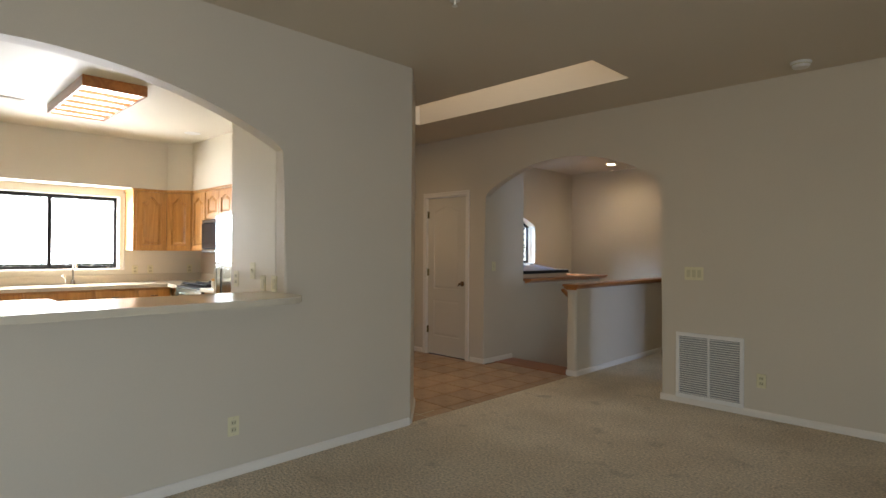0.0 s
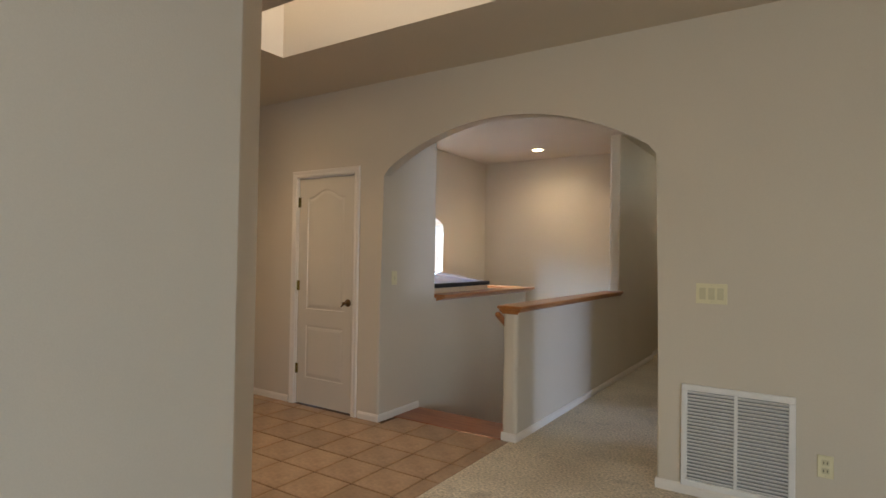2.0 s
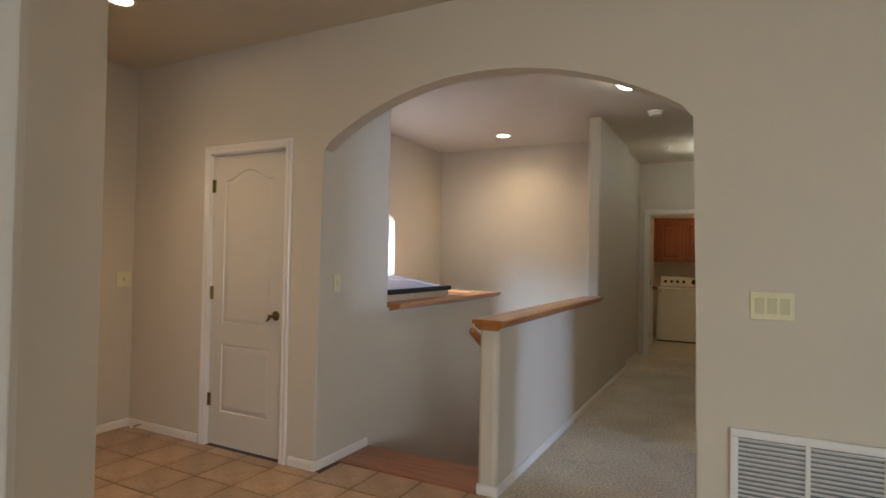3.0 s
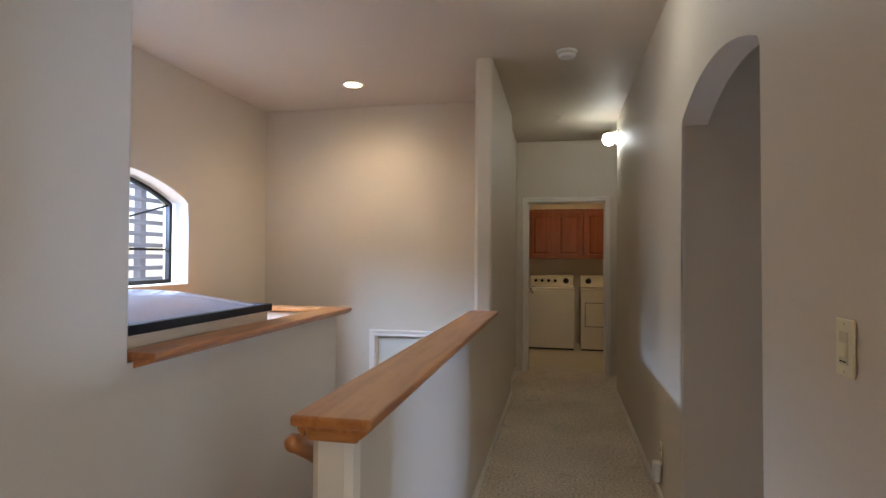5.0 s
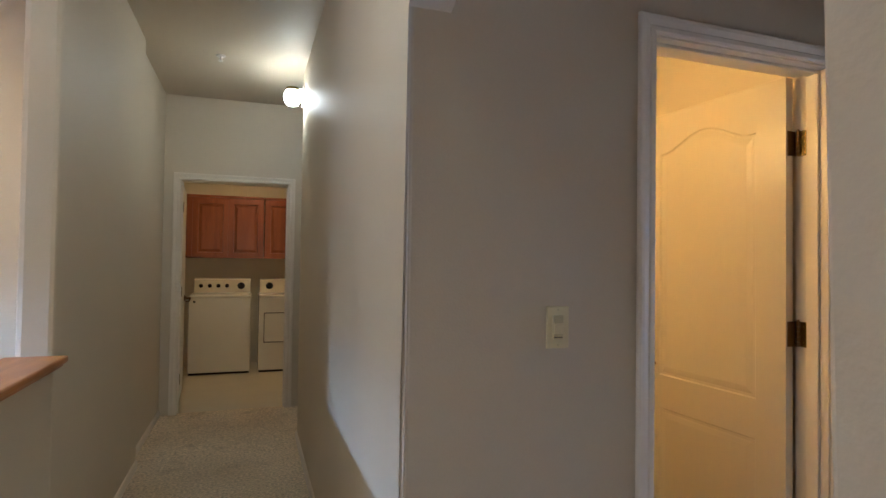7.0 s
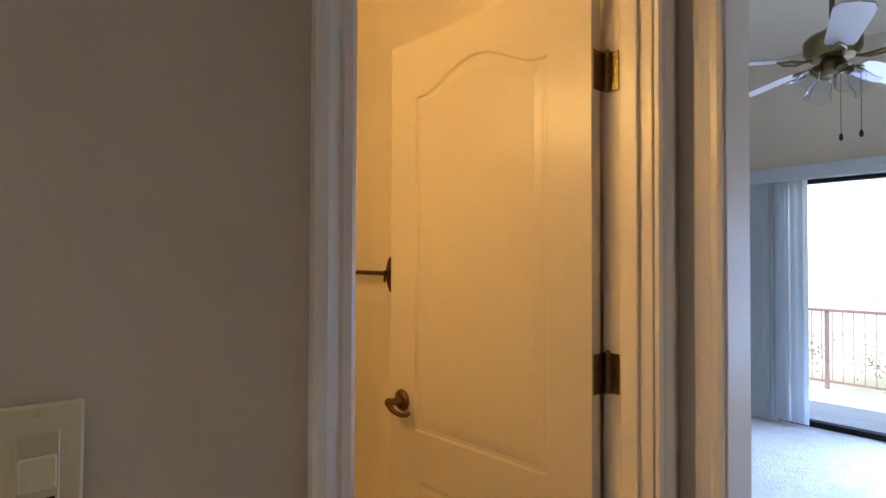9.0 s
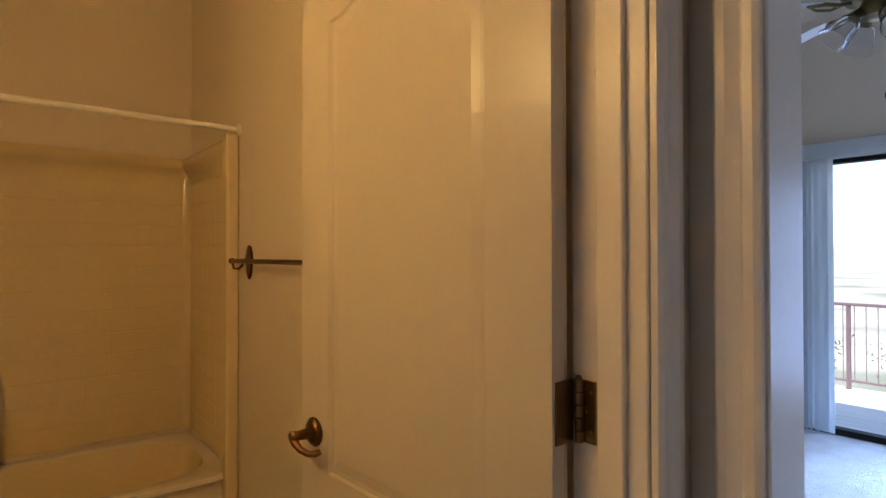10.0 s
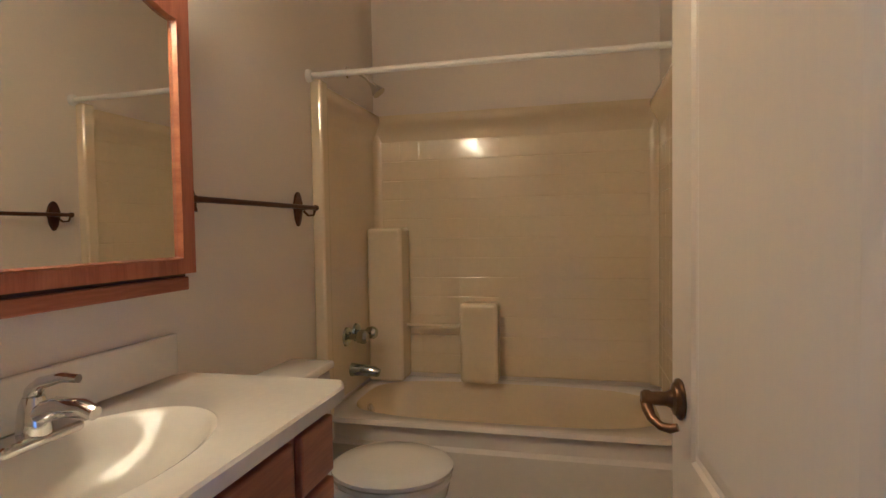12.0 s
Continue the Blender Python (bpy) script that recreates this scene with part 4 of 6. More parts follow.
structure("floor_landing", boxed(-5.33, 7.53, -1.55, -3.127, 8.98, -1.40), OAK_STEP, "wooden lower stair landing")

# ledge caps and hollow behind
o = thing("ledge_cap", (-4.11, 6.87, 0.955), "varnished oak cap framing the deep ledge", "cap rail")
b = boxed(-4.20, 5.892, 0.966, -4.022, 7.905, 0.992, 0.008, 3)
part("front_board", b, OAK_Y, o)
part("end_board", boxed(-5.325, 7.735, 0.9665, -4.202, 7.905, 0.992, 0.006, 2), OAK_X, o)
b = bmesh.new()
prism(b, [(-4.185, 0.957), (-4.185, 0.966), (-4.036, 0.966), (-4.036, 0.957), (-4.070, 0.945), (-4.125, 0.930), (-4.125, 0.957)], lambda u, v, d: (u, d, v), 5.90, 7.885)
part("moulding", b, OAK_Y, o)
# skylight unit resting on the ledge
o = thing("skylight_dome", (-4.70, 6.45, 0.985), "clear acrylic skylight dome with dark frame on a pine curb", "skylight")
b = bmesh.new()
x0, x1, y0, y1 = -5.18, -4.215, 5.93, 7.05
for a in ((x0, y0, x1, y0 + 0.04), (x0, y1 - 0.04, x1, y1), (x0, y0 + 0.04, x0 + 0.04, y1 - 0.04), (x1 - 0.04, y0 + 0.04, x1, y1 - 0.04)):
    box(b, a[0], a[1], 0.9015, a[2], a[3], 1.040, 0.002, 1)
part("curb", b, CURB, o, "raw pine curb")
b = bmesh.new()
e = 0.02
for a in ((x0 - e, y0 - e, x1 + e, y0 + 0.07), (x0 - e, y1 - 0.07, x1 + e, y1 + e), (x0 - e, y0 + 0.07, x0 + 0.07, y1 - 0.07), (x1 - 0.07, y0 + 0.07, x1 + e, y1 - 0.07)):
    box(b, a[0], a[1], 1.041, a[2], a[3], 1.083, 0.005, 2)
part("frame", b, BLACKM, o, "dark bronze aluminium frame")
b = bmesh.new()
rings = []
for k in range(9):
    t_ = k / 8
    s = 1 - 0.88 * t_
    h = 1.082 + 0.100 * math.sin(t_ * math.pi / 2)
    r = []
    for q in range(48):
        a = 2 * math.pi * q / 48
        ca, sa = math.cos(a), math.sin(a)
        pw = 0.28 + 0.5 * t_
        r.append(((x0 + x1) / 2 + (x1 - x0 - 0.02) / 2 * s * math.copysign(abs(ca) ** pw, ca), (y0 + y1) / 2 + (y1 - y0 - 0.02) / 2 * s * math.copysign(abs(sa) ** pw, sa), h))
    rings.append(r)
loops(b, rings)
part("dome", b, ACRYL, o, "pale glossy acrylic dome", True)

# niche window
o = tagged(thing("window_1", (-5.5, 7.25, 1.145), "arched black metal window with a sunburst of thin bars", "window"), kind="structure")
wy0, wy1 = 6.365, 7.815
outer = [(wy1, 1.150), *reversed(arc(wy0, wy1, 1.755, 0.18)), (wy0, 1.150)]
inner = [(wy1 - 0.03, 1.180), *reversed(arc(wy0 + 0.03, wy1 - 0.03, 1.745, 0.165)), (wy0 + 0.03, 1.180)]
b = bmesh.new()
loops(b, [[(-5.49, u, v) for u, v in outer], [(-5.455, u, v) for u, v in outer], [(-5.455, u, v) for u, v in inner], [(-5.49, u, v) for u, v in inner], [(-5.49, u, v) for u, v in outer]], False)
part("window_frame", b, BLACKM, o)
part("transom_bar", boxed(-5.482, wy0 + 0.03, 1.395, -5.462, wy1 - 0.03, 1.412), BLACKM, o)
cy = (wy0 + wy1) / 2
for ya, za, yb, zb in ((wy1 - 0.03, 1.74, cy + 0.2, 1.60), (cy + 0.2, 1.60, cy, 1.66), (cy, 1.66, cy - 0.2, 1.60), (cy - 0.2, 1.60, wy0 + 0.03, 1.74)):
    part("glazing_bar", sweep(bmesh.new(), [(-5.472, ya, za), (-5.472, yb, zb)], 0.007, 8), BLACKM, o, "", True)
b = bmesh.new()
loops(b, [[(-5.474, u, v) for u, v in inner]])
pane = part("pane", b, GLASS, o)
pane.visible_shadow = False
part("window_sill", boxed(-5.49, 6.35, 1.135, -5.322, 7.83, 1.149, 0.004, 2), TRIM, o)
# slatted screen outside
o = thing("slat_screen", (-6.6, 7.6, -1.5), "weathered horizontal slat screen outside the window", "fence")
for y in (6.4, 7.6, 8.9, 10.2):
    part("post", boxed(-6.68, y, -1.5, -6.60, y + 0.08, 2.6, 0.004, 1), SLATM, o)
for i in range(14):
    z = 0.75 + i * 0.115
    part("slat", boxed(-6.60, 6.2, z, -6.575, 10.6, z + 0.045, 0.003, 1), SLATM, o)

# ---- laundry ----


def washer(x0, x1, name, label, dryer):
    o = thing(name, ((x0 + x1) / 2, 12.6, 0), label, "dryer" if dryer else "washing machine")
    yf, yb = 12.50, 13.16
    part("cabinet", boxed(x0, yf, 0.025, x1, yb, 0.885, 0.008, 3), ENAMEL, o)
    part("top", boxed(x0 - 0.002, yf - 0.006, 0.886, x1 + 0.002, yb, 0.916, 0.010, 3), ENAMEL, o)
    b = bmesh.new()
    prism(b, [(yb - 0.20, 0.917), (yb - 0.14, 1.075), (yb - 0.10, 1.095), (yb - 0.01, 1.095), (yb - 0.01, 0.917)], lambda u, v, d: (d, u, v), x0 + 0.01, x1 - 0.01, 0.006)
    c = part("console", b, ENAMEL, o)
    nrm = Vector((0, -0.158, 0.06)).normalized()
    q = nrm.to_track_quat("Z", "Y").to_matrix().to_4x4()
    knobs = [0.06, 0.16, 0.26, 0.36] if not dryer else []
    for kx in knobs:
        part("knob", lathe(bmesh.new(), [(0.024, 0), (0.022, 0.014), (0.018, 0.02)], T(x0 + 0.03 + kx, yb - 0.168, 1.005) @ q, 16), BLACKM, c, "", True)
    kx = x1 - 0.12 if not dryer else x0 + 0.13
    part("dial", lathe(bmesh.new(), [(0.045, 0), (0.043, 0.008), (0.030, 0.012), (0.026, 0.026)], T(kx, yb - 0.168, 1.005) @ q, 20), BLACKM, c, "dark timer dial", True)
    if dryer:
        d = part("door", boxed(x0 + 0.065, yf - 0.012, 0.36, x1 - 0.065, yf - 0.0005, 0.70, 0.010, 3), ENAMEL, o)
        # Dark plate behind the door paints in the seam's shade.
        part("door_seam", boxed(x0 + 0.058, yf - 0.003, 0.352, x1 - 0.058, yf - 0.0004, 0.708, 0.002, 1), GAPSHADE, o)
    else:
        part("lid", boxed(x0 + 0.03, yf + 0.0, 0.917, x1 - 0.03, yb - 0.21, 0.924, 0.004, 2), ENAMEL, o)
        part("emblem", lathe(bmesh.new(), [(0.013, 0), (0.013, 0.003), (0.010, 0.004)], T(x0 + 0.06, yf - 0.001, 0.845) @ FACE_S, 14), BLACKM, o, "", True)
    # Black block paints in the shade under the machine.
    part("kick_gap", boxed(x0 + 0.01, yf + 0.02, 0.001, x1 - 0.01, yb - 0.02, 0.025), BLACKM, o)


washer(-2.995, -2.32, "washing_machine", "cream top-load washing machine with dark knobs", False)
washer(-2.23, -1.555, "tumble_dryer", "cream tumble dryer beside the washer", True)


def shaker(parent, x0, x1, z0, z1, y, material, s=-1, stile=0.055, arch=0.0, axis_x=False):
    """A framed cabinet door proud of the plane y, with a raised field."""
    fn = (lambda u, v, d: (u, y + s * d, v)) if not axis_x else (lambda u, v, d: (y + s * d, u, v))
    b = bmesh.new()
    rim = [(x0, z0), (x1, z0), (x1, z1), (x0, z1)]

    def inset(d):
        n = 16
        r = [(x0 + d, z0 + d), (x1 - d, z0 + d)]
        for i in range(n + 1):
            u = x1 - d + (x0 - x1 + 2 * d) * i / n
            k = i / n
            r.append((u, z1 - d - arch + arch * (0.5 - 0.5 * math.cos(2 * math.pi * min(max((k - 0.1) / 0.8, 0), 1)))))
        return r
    n = 16

    def outer():
        r = [(x0, z0), (x1, z0)]
        for i in range(n + 1):
            r.append((x1 + (x0 - x1) * i / n, z1))
        return r
    loops(b, [[fn(u, v, 0.001) for u, v in outer()], [fn(u, v, 0.020) for u, v in outer()], [fn(u, v, 0.020) for u, v in inset(stile)],
              [fn(u, v, 0.006) for u, v in inset(stile + 0.004)], [fn(u, v, 0.006) for u, v in inset(stile + 0.016)], [fn(u, v, 0.018) for u, v in inset(stile + 0.04)]])
    return part("door", b, material, parent)


def wall_cabinet(name, x0, x1, y0, y1, z0, z1, doors, label, group, material, arch=0.0):
    o = thing(name, ((x0 + x1) / 2, y1, z0), label, "cabinet", group)
    part("body", boxed(x0, y0, z0, x1, y1, z1, 0.002, 1), material, o)
    n = doors
    w_ = (x1 - x0 - 0.02) / n
    for i in range(n):
        d = shaker(o, x0 + 0.015 + i * w_, x0 + 0.005 + (i + 1) * w_, z0 + 0.012, z1 - 0.02, y0, material, -1, 0.055, arch)
        for z in (z0 + 0.09, z1 - 0.11):
            part("hinge", boxed(x0 + 0.008 + (i + (i % 2)) * w_, y0 - 0.022, z - 0.022, x0 + 0.014 + (i + (i % 2)) * w_, y0 - 0.001, z + 0.022, 0.002, 1), ANTIQUE, o)
    part("crown", boxed(x0 - 0.004, y0 - 0.022, z1 + 0.001, x1 + 0.004, y1, z1 + 0.03, 0.006, 2), material, o)
    return o


wall_cabinet("wall_cabinet", -3.42, -2.185, 12.89, 13.198, 1.35, 2.09, 3, "cherry-stained laundry wall cabinet with closed doors", "laundry cabinets", CHERRY)
wall_cabinet("wall_cabinet", -2.175, -1.0, 12.89, 13.198, 1.35, 2.09, 2, "cherry-stained laundry wall cabinet with closed doors", "laundry cabinets", CHERRY)
# Unseen dome, added only to light the laundry room.
o = thing("laundry_fill_dome", (-2.3, 12.0, 2.5), "unseen glowing dome added to light the laundry", "ceiling light", local=True)
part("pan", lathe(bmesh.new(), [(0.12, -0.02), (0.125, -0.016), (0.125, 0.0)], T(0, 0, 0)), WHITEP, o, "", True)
part("shade", lathe(bmesh.new(), [(0.005, -0.085), (0.05, -0.08), (0.10, -0.045), (0.11, -0.02)], T(0, 0, 0)), LAUNDRYGLOW, o, "glow added to light the laundry", True)

# ---- kitchen ----
o = thing("bar_counter", (-2.95, 0.5, 1.03), "cream laminate breakfast bar with a rounded end", "counter")
pts = [(-3.26, -0.79), (-2.68, -0.79), (-2.68, 1.55)]
for i in range(1, 9):
    a = math.pi / 2 * i / 8
    pts.append((-2.86 + 0.18 * math.cos(a), 1.60 + 0.25 * math.sin(a)))
pts += [(-3.018, 1.875), (-3.018, 1.841), (-3.26, 1.841)]
b = bmesh.new()
prism(b, pts, on_z, 1.031, 1.071, 0.006, None, 2)
part("top", b, LAMINATE, o)
part("edge_band", boxed(-2.6815, -0.78, 1.036, -2.6795, 1.54, 1.066), LAMINATE, o)
# peninsula counter below the bar
o = thing("kitchen_island", (-4.9, -0.2, 0), "white-topped island cabinet in the kitchen", "cabinet")
part("body", boxed(-5.56, -1.6, 0.1, -4.2, 1.02, 0.868), OAK_CAB, o)
part("toe_kick", boxed(-5.50, -1.5, 0.0, -4.26, 0.96, 0.1), GAPSHADE, o)
part("countertop", boxed(-5.60, -1.64, 0.87, -4.16, 1.06, 0.91, 0.006, 2), LAMINATE, o)

# west run
for i, (y0, y1) in enumerate(((-1.2, -0.3), (-0.3, 0.55), (0.55, 1.1), (1.1, 1.75), (1.75, 2.2), (2.2, 2.60))):
    o = thing("base_cabinet", (-7.45, (y0 + y1) / 2, 0), "honey oak base cabinet with a raised-panel door", "cabinet", "kitchen base cabinets")
    part("body", boxed(-7.748, y0 + 0.001, 0.1, -7.16, y1 - 0.001, 0.868, 0.002, 1), OAK_CAB, o)
    part("toe_kick", boxed(-7.74, y0 + 0.002, 0.0, -7.22, y1 - 0.002, 0.1), GAPSHADE, o)
    part("drawer_front", boxed(-7.159, y0 + 0.02, 0.70, -7.140, y1 - 0.02, 0.85, 0.005, 2), OAK_CAB, o)
    shaker(o, y0 + 0.02, y1 - 0.02, 0.13, 0.675, -7.16, OAK_CAB, 1, 0.055, 0.0, True)
    part("pull", boxed(-7.139, (y0 + y1) / 2 - 0.04, 0.765, -7.118, (y0 + y1) / 2 + 0.04, 0.777, 0.004, 2), ANTIQUE, o)
o = thing("kitchen_counter", (-7.4, 1.0, 0.87), "cream laminate kitchen counter with backsplash", "counter")
part("top", prism(bmesh.new(), [(-7.748, -1.2), (-7.125, -1.2), (-7.125, 2.55), (-6.85, 2.55), (-6.85, 3.208), (-7.748, 3.208)], on_z, 0.87, 0.912, 0.005, None, 2), LAMINATE, o)
part("backsplash", boxed(-7.748, -1.2, 0.914, -7.728, 3.18, 1.015, 0.003, 1), LAMINATE, o)
part("north_backsplash", boxed(-7.726, 3.188, 0.914, -6.85, 3.208, 1.015, 0.003, 1), LAMINATE, o)
o = thing("base_cabinet", (-7.0, 2.9, 0), "honey oak corner base cabinet beside the range", "cabinet", "kitchen base cabinets")
part("body", boxed(-7.15, 2.61, 0.1, -6.852, 3.2, 0.868), OAK_CAB, o)
# sink faucet
o = thing("kitchen_faucet", (-7.58, 1.65, 0.912), "chrome gooseneck kitchen faucet", "faucet")
part("base", lathe(bmesh.new(), [(0.03, 0), (0.028, 0.02), (0.02, 0.05)], T(-7.62, 1.65, 0.9125)), CHROME, o, "", True)
part("spout", sweep(bmesh.new(), [(-7.62, 1.65, 0.95), (-7.62, 1.65, 1.10), (-7.60, 1.65, 1.17), (-7.54, 1.65, 1.20), (-7.47, 1.65, 1.17), (-7.45, 1.65, 1.11)], 0.012), CHROME, o, "", True)
part("handle", sweep(bmesh.new(), [(-7.62, 1.58, 0.92), (-7.62, 1.575, 0.98), (-7.60, 1.54, 1.02)], 0.008), CHROME, o, "", True)
# diagonal corner and north wall cabinets
o = thing("wall_cabinet", (-7.58, 2.42, 1.32), "honey oak wall cabinet with arched raised panel", "cabinet", "kitchen wall cabinets")
part("body", boxed(-7.748, 2.24, 1.32, -7.42, 2.635, 2.098, 0.002, 1), OAK_CAB, o)
shaker(o, 2.275, 2.625, 1.335, 2.06, -7.42, OAK_CAB, 1, 0.06, 0.07, True)
part("crown", boxed(-7.748, 2.22, 2.062, -7.385, 2.64, 2.098, 0.008, 2), OAK_CAB, o)
o = thing("corner_cabinet", (-7.5, 2.95, 1.32), "honey oak diagonal corner cabinet with arched panel", "cabinet", "kitchen wall cabinets")
part("body", prism(bmesh.new(), [(-7.748, 2.64), (-7.42, 2.64), (-7.19, 2.87), (-7.19, 3.208), (-7.748, 3.208)], on_z, 1.32, 2.098), OAK_CAB, o)
d_ = shaker(o, -0.15, 0.15, 1.335, 2.06, 0.0, OAK_CAB, -1, 0.055, 0.07)
d_.matrix_basis = T(-7.305, 2.755, 0) @ Euler((0, 0, radians(45))).to_matrix().to_4x4()
d_.matrix_parent_inverse = BASE[o]
part("crown", prism(bmesh.new(), [(-7.44, 2.60), (-7.40, 2.605), (-7.165, 2.84), (-7.165, 2.88), (-7.19, 2.88), (-7.44, 2.64)], on_z, 2.062, 2.098), OAK_CAB, o)
o = wall_cabinet("wall_cabinet", -7.185, -6.76, 2.88, 3.208, 1.32, 2.066, 1, "narrow honey oak wall cabinet", "kitchen wall cabinets", OAK_CAB, 0.05)
wall_cabinet("wall_cabinet", -6.755, -5.99, 2.88, 3.208, 1.71, 2.066, 2, "short honey oak cabinet over the microwave", "kitchen wall cabinets", OAK_CAB, 0.03)
o = thing("microwave", (-6.37, 3.0, 1.30), "black over-range microwave oven", "microwave")
part("case", boxed(-6.75, 2.84, 1.30, -5.995, 3.205, 1.705, 0.004, 2), BLACKM, o)
part("door", boxed(-6.745, 2.812, 1.35, -6.20, 2.839, 1.655, 0.006, 2), BLACKG, o)
part("control_panel", boxed(-6.195, 2.815, 1.35, -6.0, 2.839, 1.655, 0.004, 2), BLACKG, o)
part("vent_strip", boxed(-6.745, 2.818, 1.66, -6.0, 2.839, 1.70, 0.003, 1), STEEL, o)
part("underside_strip", boxed(-6.745, 2.818, 1.305, -6.0, 2.839, 1.345, 0.003, 1), STEEL, o)
o = thing("gas_range", (-6.46, 2.9, 0), "black and steel gas range with cast grates", "stove")
part("body", boxed(-6.845, 2.56, 0.02, -6.085, 3.2, 0.90, 0.004, 2), BLACKM, o)
part("oven_door", boxed(-6.83, 2.53, 0.16, -6.10, 2.559, 0.72, 0.008, 2), BLACKG, o)
part("oven_handle", sweep(bmesh.new(), [(-6.78, 2.49, 0.70), (-6.15, 2.49, 0.70)], 0.012), STEEL, o, "", True)
part("control_panel", prism(bmesh.new(), [(2.52, 0.74), (2.555, 0.88), (2.57, 0.88), (2.57, 0.74)], lambda u, v, d: (d, u, v), -6.84, -6.09), STEEL, o)
for i in range(5):
    x = -6.76 + i * 0.15
    part("knob", lathe(bmesh.new(), [(0.024, 0), (0.022, 0.02), (0.018, 0.026)], T(x, 2.535, 0.81) @ FACE_S, 14), STEEL, o, "", True)
for i in range(3):
    b = bmesh.new()
    x = -6.83 + i * 0.247
    for k in range(4):
        box(b, x + 0.01, 2.62 + k * 0.16, 0.93, x + 0.235, 2.635 + k * 0.16, 0.945)
    for k in (0.01, 0.115, 0.22):
        box(b, x + k, 2.60, 0.915, x + k + 0.014, 3.15, 0.9295)
    part("grate", b, BLACKM, o)
o = thing("base_cabinet", (-5.88, 2.9, 0), "honey oak base cabinet with white laminate end", "cabinet", "kitchen base cabinets")
part("body", boxed(-6.08, 2.58, 0.1, -5.63, 3.2, 0.868, 0.002, 1), OAK_CAB, o)
part("worktop", boxed(-6.08, 2.53, 0.87, -5.63, 3.205, 0.912, 0.005, 2), LAMINATE, o)
o = thing("refrigerator", (-5.2, 2.85, 0), "polished stainless refrigerator reflecting the window", "refrigerator")
part("body", boxed(-5.60, 2.56, 0.02, -4.75, 3.2, 1.70, 0.006, 2), STEEL, o)
part("freezer_door", boxed(-5.60, 2.50, 1.20, -4.75, 2.556, 1.70, 0.008, 2), STEEL, o)
part("fridge_door", boxed(-5.60, 2.50, 0.06, -4.75, 2.556, 1.19, 0.008, 2), STEEL, o)
part("handle", sweep(bmesh.new(), [(-5.53, 2.47, 0.7), (-5.53, 2.47, 1.15)], 0.012), CHROME, o, "", True)

o = thing("canister", (-5.95, 2.64, 0.912), "small white canister with an orange band by the range", "canister")
part("jar", lathe(bmesh.new(), [(0.030, 0), (0.034, 0.004), (0.034, 0.075), (0.030, 0.08)], T(-5.95, 2.64, 0.9125)), PORCELAIN, o, "", True)
part("lid", lathe(bmesh.new(), [(0.035, 0), (0.035, 0.022), (0.02, 0.028)], T(-5.95, 2.64, 0.993)), OAK_CAB, o, "orange-brown lid", True)

# kitchen window
o = tagged(thing("window_2", (-7.85, 1.5, 1.09), "black metal sliding kitchen window", "window"), kind="structure")
b = bmesh.new()
for a in ((0.862, 1.10, 2.17, 1.13), (0.862, 1.958, 2.17, 1.992), (0.862, 1.13, 0.892, 1.958), (2.14, 1.13, 2.17, 1.958)):
    box(b, -7.885, a[0], a[1], -7.842, a[2], a[3], 0.002, 1)
part("window_frame", b, BLACKM, o)
part("meeting_stile", boxed(-7.882, 1.435, 1.13, -7.846, 1.475, 1.958), BLACKM, o)
for a, c_ in ((0.892, 1.435), (1.475, 2.14)):
    p = part("pane", boxed(-7.868, a, 1.13, -7.864, c_, 1.958), GLASS, o)
    p.visible_shadow = False
part("window_sill", boxed(-7.84, 0.80, 1.070, -7.70, 2.22, 1.092, 0.005, 2), TRIM, o)
part("bright_casing", boxed(-7.752, 2.222, 1.07, -7.735, 2.238, 2.05, 0.003, 1), TRIM, o)

# ceiling box light
o = thing("kitchen_light", (-5.4, 1.35, CEILING), "lit oak-framed fluorescent box light with grid diffuser", "ceiling light")
lx0, lx1, ly0, ly1 = -6.16, -4.86, 1.13, 1.60
b = bmesh.new()
for a in ((lx0, ly0, lx1, ly0 + 0.02), (lx0, ly1 - 0.02, lx1, ly1), (lx0, ly0 + 0.02, lx0 + 0.02, ly1 - 0.02), (lx1 - 0.02, ly0 + 0.02, lx1, ly1 - 0.02)):
    box(b, a[0], a[1], 2.615, a[2], a[3], 2.704, 0.002, 1)
part("oak_frame", b, OAK_X, o)
part("diffuser", boxed(lx0 + 0.02, ly0 + 0.02, 2.635, lx1 - 0.02, ly1 - 0.02, 2.639), TUBE, o, "glowing white diffuser")
for i in range(1, 6):
    x = lx0 + (lx1 - lx0) * i / 6
    part("divider", boxed(x - 0.014, ly0 + 0.02, 2.608, x + 0.014, ly1 - 0.02, 2.634), OAK_X, o)
# ceiling register and can in the kitchen
o = thing("ceiling_register", (-6.2, 0.85, CEILING), "white louvred ceiling register", "vent")
part("frame", boxed(-6.28, 0.55, 2.697, -6.12, 0.96, 2.704, 0.003, 1), WHITEP, o)
for i in range(5):
    part("slat", boxed(-6.262 + i * 0.03, 0.57, 2.692, -6.247 + i * 0.03, 0.94, 2.6968), VENTM, o)
o = thing("recessed_light", (-6.5, 2.6, 2.704), "unlit recessed can light in the kitchen ceiling", "ceiling light", local=True)
part("trim_ring", lathe(bmesh.new(), [(0.06, -0.002), (0.066, -0.006), (0.086, -0.005), (0.09, -0.001)], T(0, 0, 0), 28), WHITEP, o, "", True)

# ---- bathroom ----
BX0, BX1 = -1.858, -0.345
o = thing("bathtub", (-1.1, 9.3, 0), "cream fibreglass tub with a stepped apron", "bathtub")
tx0, tx1, ty0, ty1 = BX0 + 0.003, BX1 - 0.003, 8.93, 9.675


